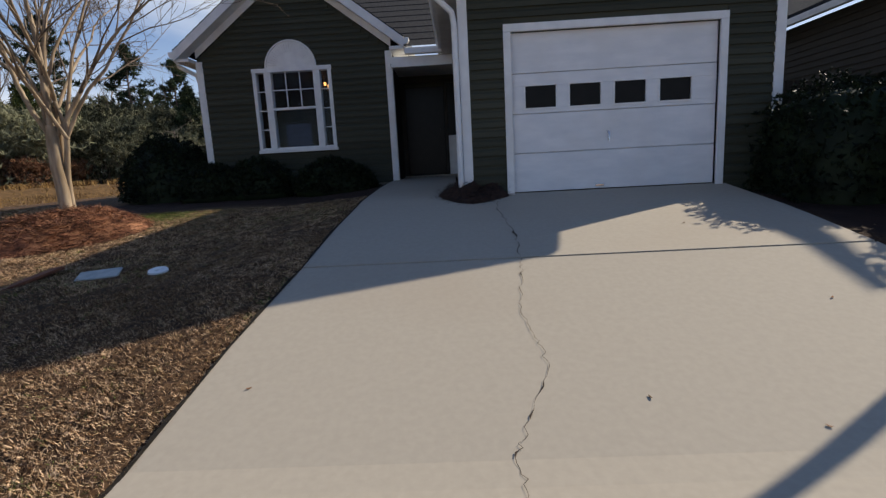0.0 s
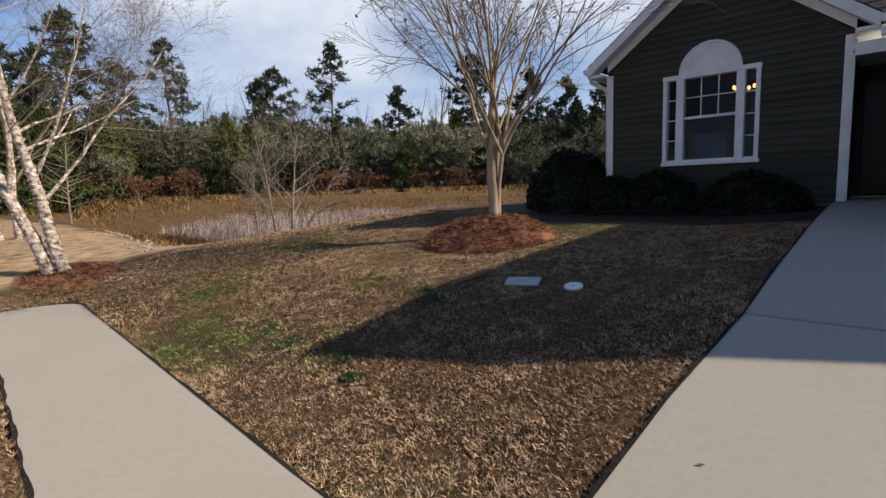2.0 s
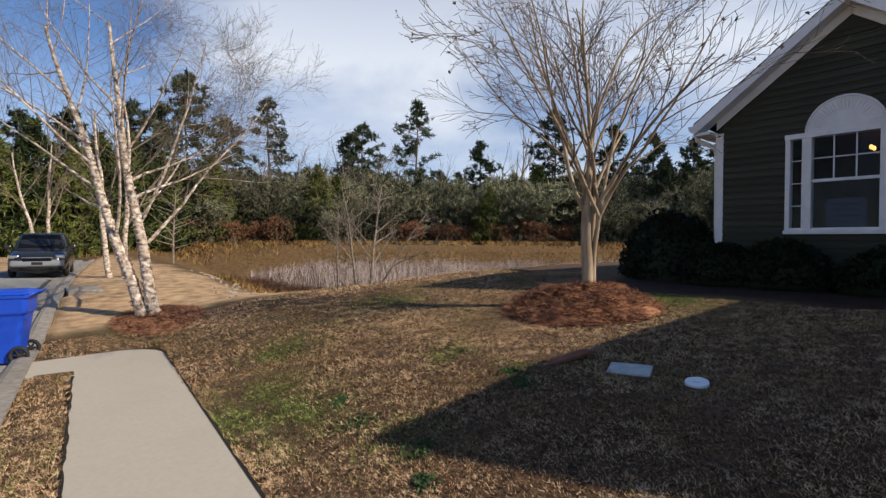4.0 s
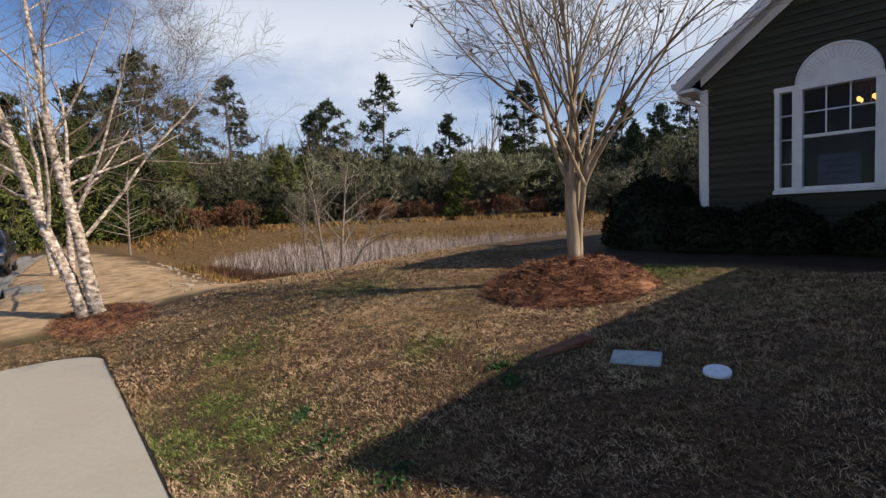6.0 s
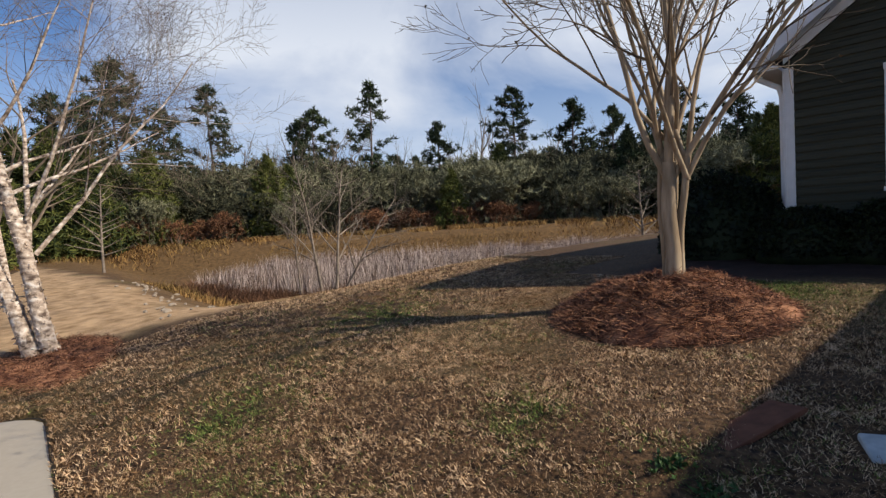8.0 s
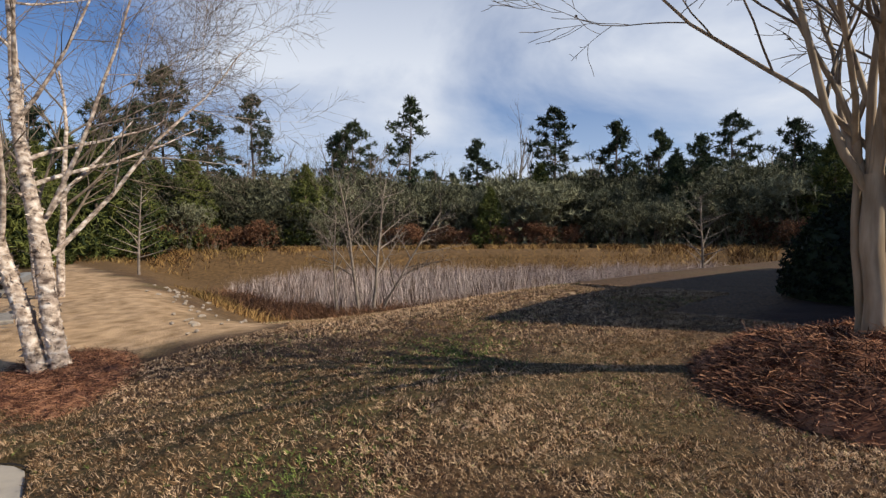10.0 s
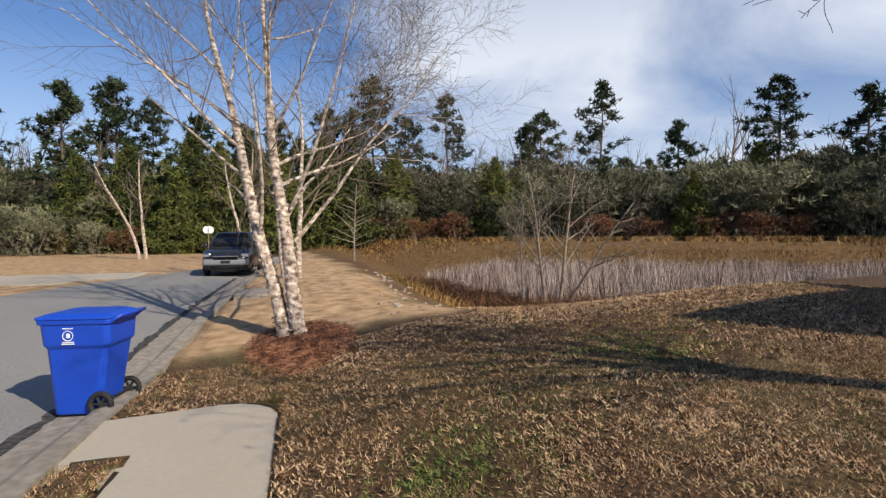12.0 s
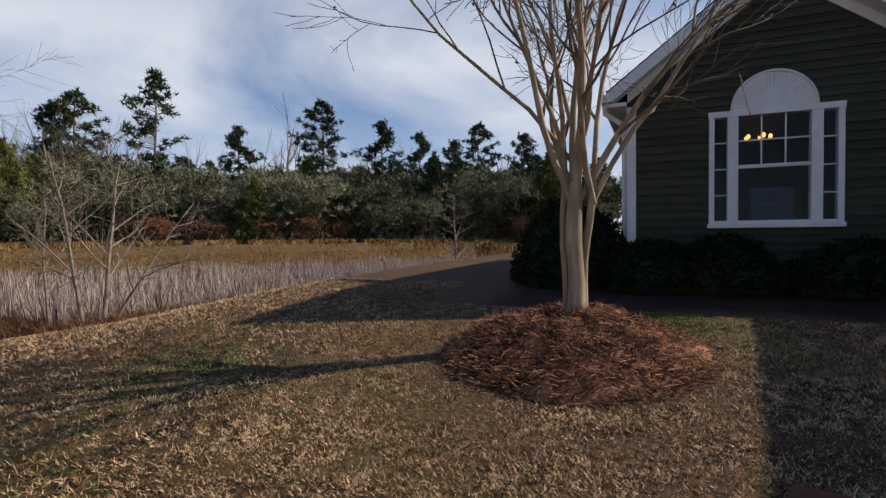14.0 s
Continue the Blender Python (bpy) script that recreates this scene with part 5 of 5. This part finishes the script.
# ---- loose things ----
def wheelie_bin(name, label, m, material, badge):
    """A wheeled bin: tapered ribbed body, rim, domed lid with its handle bar, axle and wheels. Its back faces +y."""
    t = thing(name, label, "bin", m)

    def shell(rows, mtl, nm):
        bm = bmesh.new()
        prev = None
        for z, x0, x1, y0, y1, c in rows:
            ring = [bm.verts.new(p) for p in ((x0 + c, y0, z), (x1 - c, y0, z), (x1, y0 + c, z), (x1, y1 - c, z), (x1 - c, y1, z), (x0 + c, y1, z), (x0, y1 - c, z), (x0, y0 + c, z))]
            if prev:
                for i in range(8):
                    bm.faces.new((prev[i], prev[(i + 1) % 8], ring[(i + 1) % 8], ring[i]))
            else:
                bm.faces.new(ring[::-1])
            prev = ring
        bm.faces.new(prev)
        bmesh.ops.recalc_face_normals(bm, faces=bm.faces[:])
        bmesh.ops.bevel(bm, geom=[e for e in bm.edges if e.calc_length() > 0.02], offset=0.008, segments=2, affect="EDGES", profile=0.5)
        return bm_mesh(nm, bm, mtl)

    part("body", shell([(0.02, -0.24, 0.24, -0.27, 0.2, 0.05), (0.3, -0.255, 0.255, -0.29, 0.24, 0.05), (0.68, -0.275, 0.275, -0.315, 0.30, 0.05), (0.72, -0.30, 0.30, -0.34, 0.33, 0.05), (0.94, -0.31, 0.31, -0.36, 0.345, 0.05)], material, "body"), t)
    part("rim", shell([(0.93, -0.325, 0.325, -0.375, 0.36, 0.04), (0.975, -0.33, 0.33, -0.38, 0.365, 0.04)], material, "rim"), t)
    lid = part("lid", shell([(0.978, -0.335, 0.335, -0.4, 0.37, 0.05), (1.0, -0.335, 0.335, -0.4, 0.38, 0.05), (1.035, -0.27, 0.27, -0.28, 0.32, 0.08)], material, "lid"), t, "slightly domed lid")
    part("lid_grip", block("lid_grip", (-0.1, -0.43, 0.985), (0.1, -0.38, 1.005), material, 0.008), lid)
    part("handle", tubes("handle", [[(Vector((-0.26, 0.36, 0.96)), 0.02), (Vector((-0.26, 0.44, 1.01)), 0.018), (Vector((0.26, 0.44, 1.01)), 0.018), (Vector((0.26, 0.36, 0.96)), 0.02)]], material, 8), t)
    part("axle", tubes("axle", [[(Vector((-0.3, 0.24, 0.13)), 0.014), (Vector((0.3, 0.24, 0.13)), 0.014)]], M_RUB, 8), t)
    for x in (-0.295, 0.295):
        ring = [(Vector((x, 0.24 + 0.105 * math.cos(a), 0.13 + 0.105 * math.sin(a))), 0.028) for a in np.linspace(0, 2 * math.pi, 21)]
        w = part("wheel", tubes("wheel", [ring], M_RUB, 8), t)
        spokes = [[(Vector((x, 0.24, 0.13)), 0.016), (Vector((x, 0.24 + 0.1 * math.cos(a), 0.13 + 0.1 * math.sin(a))), 0.012)] for a in np.linspace(0, 2 * math.pi, 7)[:-1]]
        part("hub", tubes("hub", spokes, M_RUB, 6), w)
    if badge:
        disc = [(Vector((0.309, -0.06 + 0.05 * math.cos(a), 0.82 + 0.05 * math.sin(a))), 0.006) for a in np.linspace(0, 2 * math.pi, 17)]
        part("badge", tubes("badge", [disc], M_PVC, 5), t, "white round municipal badge")
        part("badge_centre", block("badge_centre", (0.285, -0.08, 0.795), (0.3105, -0.04, 0.845), M_PVC, 0.008), t)
        for z, w in ((0.735, 0.06), (0.752, 0.055), (0.888, 0.05)):
            part("print_bar", block("print_bar", (0.27 if z < 0.72 else 0.295, -0.06 - w, z), (0.301 if z < 0.72 else 0.314, -0.06 + w, z + 0.009), M_PVC), t)
    return t


def build_car():
    """A parked compact SUV; its nose faces +x."""
    x, y = -26.6, 1.05
    z = kerb_top(-27.0) - 0.12
    t = thing("car", "dark grey compact SUV parked at the kerb", "car", Matrix.Translation((x, y, z)) @ Euler((0, 0, radians(-6))).to_matrix().to_4x4())

    def loft(rows, mtl, nm, bev=0.03):
        bm = bmesh.new()
        prev = None
        for xx, half, z0, z1, tuck in rows:
            ring = [bm.verts.new(p) for p in ((xx, -half * 0.92, z0), (xx, -half, (z0 + z1) * 0.45), (xx, -half * tuck, z1 - 0.03), (xx, -half * tuck * 0.8, z1), (xx, half * tuck * 0.8, z1), (xx, half * tuck, z1 - 0.03), (xx, half, (z0 + z1) * 0.45), (xx, half * 0.92, z0))]
            if prev:
                for i in range(8):
                    bm.faces.new((prev[i], prev[(i + 1) % 8], ring[(i + 1) % 8], ring[i]))
            else:
                bm.faces.new(ring)
            prev = ring
        bm.faces.new(prev[::-1])
        bmesh.ops.recalc_face_normals(bm, faces=bm.faces[:])
        bmesh.ops.subdivide_edges(bm, edges=bm.edges[:], cuts=1, use_grid_fill=True, smooth=0.25)
        return bm_mesh(nm, bm, mtl, True)

    part("body", loft([(-2.15, 0.78, 0.45, 0.95, 0.95), (-2.0, 0.88, 0.3, 1.05, 0.96), (-1.0, 0.91, 0.25, 1.03, 0.96), (0.9, 0.91, 0.25, 1.02, 0.95), (1.6, 0.89, 0.25, 0.98, 0.92), (2.05, 0.82, 0.28, 0.86, 0.88), (2.2, 0.70, 0.36, 0.74, 0.85)], M_CAR, "body"), t)
    part("cabin", loft([(-2.0, 0.74, 0.98, 1.2, 0.93), (-1.7, 0.80, 0.98, 1.6, 0.82), (-0.6, 0.82, 0.98, 1.67, 0.80), (0.25, 0.82, 0.98, 1.62, 0.80), (1.15, 0.80, 0.96, 1.04, 0.96)], M_CAR, "cabin"), t)
    part("windscreen", mesh_of("windscreen", [(1.1, -0.66, 1.1), (1.1, 0.66, 1.1), (0.38, 0.58, 1.6), (0.38, -0.58, 1.6), (1.08, -0.66, 1.08), (1.08, 0.66, 1.08), (0.34, 0.58, 1.57), (0.34, -0.58, 1.57)], [(0, 1, 2, 3), (4, 7, 6, 5), (0, 4, 5, 1), (2, 6, 7, 3), (1, 5, 6, 2), (0, 3, 7, 4)], M_BLACK), t, "dark reflecting windscreen")
    for s in (-1, 1):
        part("side_window", mesh_of("side_window", [(q, s * (0.80 - 0.12 * (zz > 1.3) + d), zz) for d in (0, 0.02) for q, zz in ((0.75, 1.1), (-1.7, 1.12), (-1.5, 1.52), (0.2, 1.54))], [(0, 1, 2, 3), (4, 7, 6, 5), (0, 4, 5, 1), (2, 6, 7, 3), (1, 5, 6, 2), (0, 3, 7, 4)], M_BLACK), t)
        part("headlight", block("headlight", (1.9, s * 0.66 - 0.15, 0.72), (2.16, s * 0.66 + 0.15, 0.86), M_CHROME, 0.04), t, "clear swept headlight")
        part("mirror", block("mirror", (0.75, s * 0.98 - 0.1, 1.05), (0.9, s * 0.98 + 0.1, 1.2), M_CAR, 0.04), t)
        for wx in (1.35, -1.3):
            ring = [(Vector((wx + 0.25 * math.cos(a), s * 0.8, 0.34 + 0.25 * math.sin(a))), 0.1) for a in np.linspace(0, 2 * math.pi, 25)]
            w = part("wheel", tubes("wheel", [ring], M_RUB, 10), t)
            sp = [[(Vector((wx, s * 0.86, 0.34)), 0.05), (Vector((wx + 0.2 * math.cos(a), s * 0.86, 0.34 + 0.2 * math.sin(a))), 0.025)] for a in np.linspace(0, 2 * math.pi, 6)[:-1]]
            part("rim", tubes("rim", sp, M_SILV, 6), w)
    part("bumper", block("bumper", (2.0, -0.78, 0.42), (2.26, 0.78, 0.66), M_SILV, 0.08, 3), t, "silver front bumper")
    part("grille", block("grille", (2.1, -0.42, 0.62), (2.25, 0.42, 0.74), M_BLACK, 0.02), t)
    part("grille_bar", block("grille_bar", (2.2, -0.44, 0.74), (2.24, 0.44, 0.775), M_CHROME, 0.012), t)
    part("lower_intake", block("lower_intake", (2.1, -0.5, 0.3), (2.22, 0.5, 0.42), M_BLACK, 0.02), t)
    part("number_plate", block("number_plate", (2.24, -0.16, 0.5), (2.275, 0.16, 0.6), M_RUB, 0.006), t)


def build_small_things():
    z = lawn_z(-3.36, 4.84)
    slope = Euler((radians(11), radians(-2), 0.35)).to_matrix().to_4x4()
    solid("utility_box_cover", block("utility_box_cover", (-0.19, -0.12, -0.05), (0.19, 0.12, 0.03), M_LID, 0.012), "grey rectangular concrete utility cover in the lawn", "cover", Matrix.Translation((-3.36, 4.84, z - 0.008)) @ slope)
    z = lawn_z(-2.76, 4.86)
    bm = bmesh.new()
    bmesh.ops.create_cone(bm, cap_ends=True, segments=28, radius1=0.1, radius2=0.092, depth=0.06)
    cap = solid("cleanout_cap", bm_mesh("cleanout_cap", bm, M_PVC), "round white plastic cleanout cap in the lawn", "cover", Matrix.Translation((-2.76, 4.86, z - 0.004)) @ slope)
    part("cap_plug", block("cap_plug", (-0.025, -0.025, 0.03), (0.025, 0.025, 0.042), M_PVC, 0.005), cap)
    z = lawn_z(-4.0, 4.75)
    solid("metal_plate", block("metal_plate", (-0.11, -0.3, -0.02), (0.11, 0.3, 0.008), M_RUST, 0.004), "rust-brown flat plate lying on the lawn", "plate", Matrix.Translation((-4.02, 4.74, z + 0.02)) @ Euler((radians(12), radians(-6), radians(-26))).to_matrix().to_4x4())
    rng = np.random.default_rng(2)
    for x, y, r in ((-4.77, 2.8, 0.13), (-3.94, 2.85, 0.11), (-4.27, 4.18, 0.10), (-4.0, 4.05, 0.09), (-3.6, 2.6, 0.08), (-5.3, 2.9, 0.08)):
        pts = np.stack([x + rng.normal(0, r * 0.6, 40), y + rng.normal(0, r * 0.6, 40), np.zeros(40)], 1)
        pts[:, 2] = land(pts[:, 0], pts[:, 1]) + 0.015
        solid("weed", tufts(rng, pts, 0.034, 4, 0.3, M_WEED, "weed", 0.7), "low clump of green weeds in the lawn", "weed", group="weeds in the lawn", kind="stuff")
    for x, y, a in ((-1.0, 2.75, 0.4), (1.28, 2.55, 1.9), (2.05, 2.3, 2.6), (2.9, 3.5, 0.9), (-0.35, 1.75, 1.2), (0.15, 1.7, 2.2), (2.6, 5.2, 0.3)):
        z = float(drive_z(y)) + 0.006
        leaf = [(-0.03, 0, 0.006), (-0.01, 0.014, 0), (0.02, 0.011, 0.004), (0.034, 0, 0.012), (0.02, -0.011, 0.004), (-0.01, -0.014, 0)]
        lower = [(u, v, w - 0.002) for u, v, w in leaf]
        solid("dead_leaf", mesh_of("dead_leaf", leaf + lower, [(0, 5, 4, 3, 2, 1), (6, 7, 8, 9, 10, 11)] + [(i, (i + 1) % 6, 6 + (i + 1) % 6, 6 + i) for i in range(6)], M_BROWN), "small curled brown leaf on the concrete", "leaf", Matrix.Translation((x, y, z)) @ Euler((0.2, 0, a)).to_matrix().to_4x4() @ Matrix.Scale(0.55, 4), "leaves on the driveway")
    wheelie_bin("recycling_bin", "bright blue wheeled recycling bin at the kerb", Matrix.Translation((-11.0, 0.27, kerb_top(-10.95) - 0.10)) @ Euler((0, 0, radians(-14))).to_matrix().to_4x4() @ Matrix.Diagonal((1.0, 1.0, 1.06, 1.0)), M_BIN, True)
    wheelie_bin("rubbish_bin", "dark green wheeled bin across the street", Matrix.Translation((-20.0, -5.1, lawn_z(-20.0, -5.3))) @ Euler((0, 0, radians(160))).to_matrix().to_4x4(), M_GBIN, False)
    x, y = -37.5, -0.9
    sg = thing("street_sign", "small white sign on a post by the street", "sign", Matrix.Translation((x, y, lawn_z(x, y))))
    part("post", tubes("post", [[(Vector((0, 0, -0.3)), 0.03), (Vector((0, 0, 2.0)), 0.03)]], M_GREYB, 6), sg)
    part("panel", extrude_xz("panel", [(-0.3 + 0.1, 1.7), (0.2, 1.7), (0.3, 1.82), (0.3, 2.0), (0.2, 2.12), (-0.2, 2.12), (-0.3, 2.0), (-0.3, 1.82)], -0.012, 0.012, M_PVC), sg, m=Euler((0, 0, radians(80))).to_matrix().to_4x4())
    # storm drain lid and stones at the edge of the sandy verge
    solid("drain_inlet", block("drain_inlet", (-0.8, -0.4, -0.1), (0.8, 0.4, 0.06), M_KERB, 0.02), "flat concrete storm drain inlet at the kerb", "drain", Matrix.Translation((-18.6, float(kerb_y(-18.6)) + 0.5, lawn_z(-18.6, 2.1))))
    rnd = random.Random(6)
    for i in range(46):
        t = i / 46
        x, y = -12.9 - 12 * t + rnd.gauss(0, 0.3), 4.7 + 1.9 * t + rnd.gauss(0, 0.35)
        if i == 0:
            x, y = -31.0, 11.6
        bm = bmesh.new()
        bmesh.ops.create_icosphere(bm, subdivisions=2, radius=1)
        s = Vector((rnd.uniform(0.6, 1.2), rnd.uniform(0.6, 1.1), rnd.uniform(0.4, 0.8))) * (0.4 if i == 0 else rnd.uniform(0.03, 0.09))
        for v in bm.verts:
            k = 1 + 0.3 * noise.noise(v.co * 1.3 + Vector((i, 0, 0)))
            v.co = Vector((v.co.x * s.x, v.co.y * s.y, v.co.z * s.z)) * k
        solid("stone", bm_mesh("stone", bm, M_STONE), "pale rough stone at the edge of the basin", "stone", Matrix.Translation((x, y, lawn_z(x, y) + 0.02)), "stones at the edge of the basin")


def build_neighbour():
    n = thing("neighbour_house", "dark shaded neighbouring house with brown siding", "house")
    part("wall", block("wall", (7.6, 9.0, -0.3), (7.8, 24, 2.9), M_NEIGH), n)
    for i in range(22):
        part("siding_board", block("siding_board", (7.575, 9.0, 0.05 + 0.128 * i), (7.6, 24, 0.05 + 0.128 * i + 0.09), M_NEIGH), n)
    part("roof", extrude_xz("roof", [(7.2, 2.9), (12, 6.2), (12, 6.35), (7.2, 3.05)], 8.7, 24, M_ROOF), n)
    part("gutter", block("gutter", (7.1, 8.7, 2.82), (7.2, 24, 2.95), M_WHITE, 0.01), n)
    part("wall_front", block("wall_front", (7.8, 9.0, -0.3), (16, 9.2, 2.9), M_NEIGH), n)
    f = thing("fence", "dark board fence between the two houses", "fence")
    for i in range(14):
        part("board", block("board", (4.75 + 0.2 * i, 11.0, -0.1), (4.9 + 0.2 * i, 11.03, 1.75), M_FENCE, 0.004), f)
    for z in (0.4, 1.4):
        part("rail", block("rail", (4.7, 11.031, z), (7.58, 11.07, z + 0.09), M_FENCE), f)


build_ground()
build_paving()
build_house()
build_chandelier()
build_neighbour()
build_trees()
build_far_wood()
mound("pine_straw_mound", "red-brown pine straw mounded round the myrtle", (-5.3, 6.8), 1.15, 1.1, 0.3, 17000, 1)
mound("pine_straw_mound", "thin pine straw under the birch clump", (-12.5, 2.6), 1.6, 0.85, 0.07, 7000, 2)
mound("mulch_bed", "dark mulch bed at the garage corner", (0.52, 7.25), 0.6, 0.75, 0.3, 1500, 3, M_DMULCH)
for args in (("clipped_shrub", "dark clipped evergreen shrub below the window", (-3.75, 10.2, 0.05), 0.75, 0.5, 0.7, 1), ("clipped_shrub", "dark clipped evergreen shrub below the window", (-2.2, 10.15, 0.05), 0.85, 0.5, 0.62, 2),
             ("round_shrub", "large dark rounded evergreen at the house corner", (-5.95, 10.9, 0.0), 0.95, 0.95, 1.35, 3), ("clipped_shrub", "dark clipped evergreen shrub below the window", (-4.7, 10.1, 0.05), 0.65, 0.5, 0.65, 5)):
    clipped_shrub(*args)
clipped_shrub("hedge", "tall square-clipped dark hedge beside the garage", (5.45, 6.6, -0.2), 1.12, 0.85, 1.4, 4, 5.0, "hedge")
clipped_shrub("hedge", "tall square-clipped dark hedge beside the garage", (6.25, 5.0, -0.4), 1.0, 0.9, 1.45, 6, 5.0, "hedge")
build_small_things()
build_car()
build_lawn()
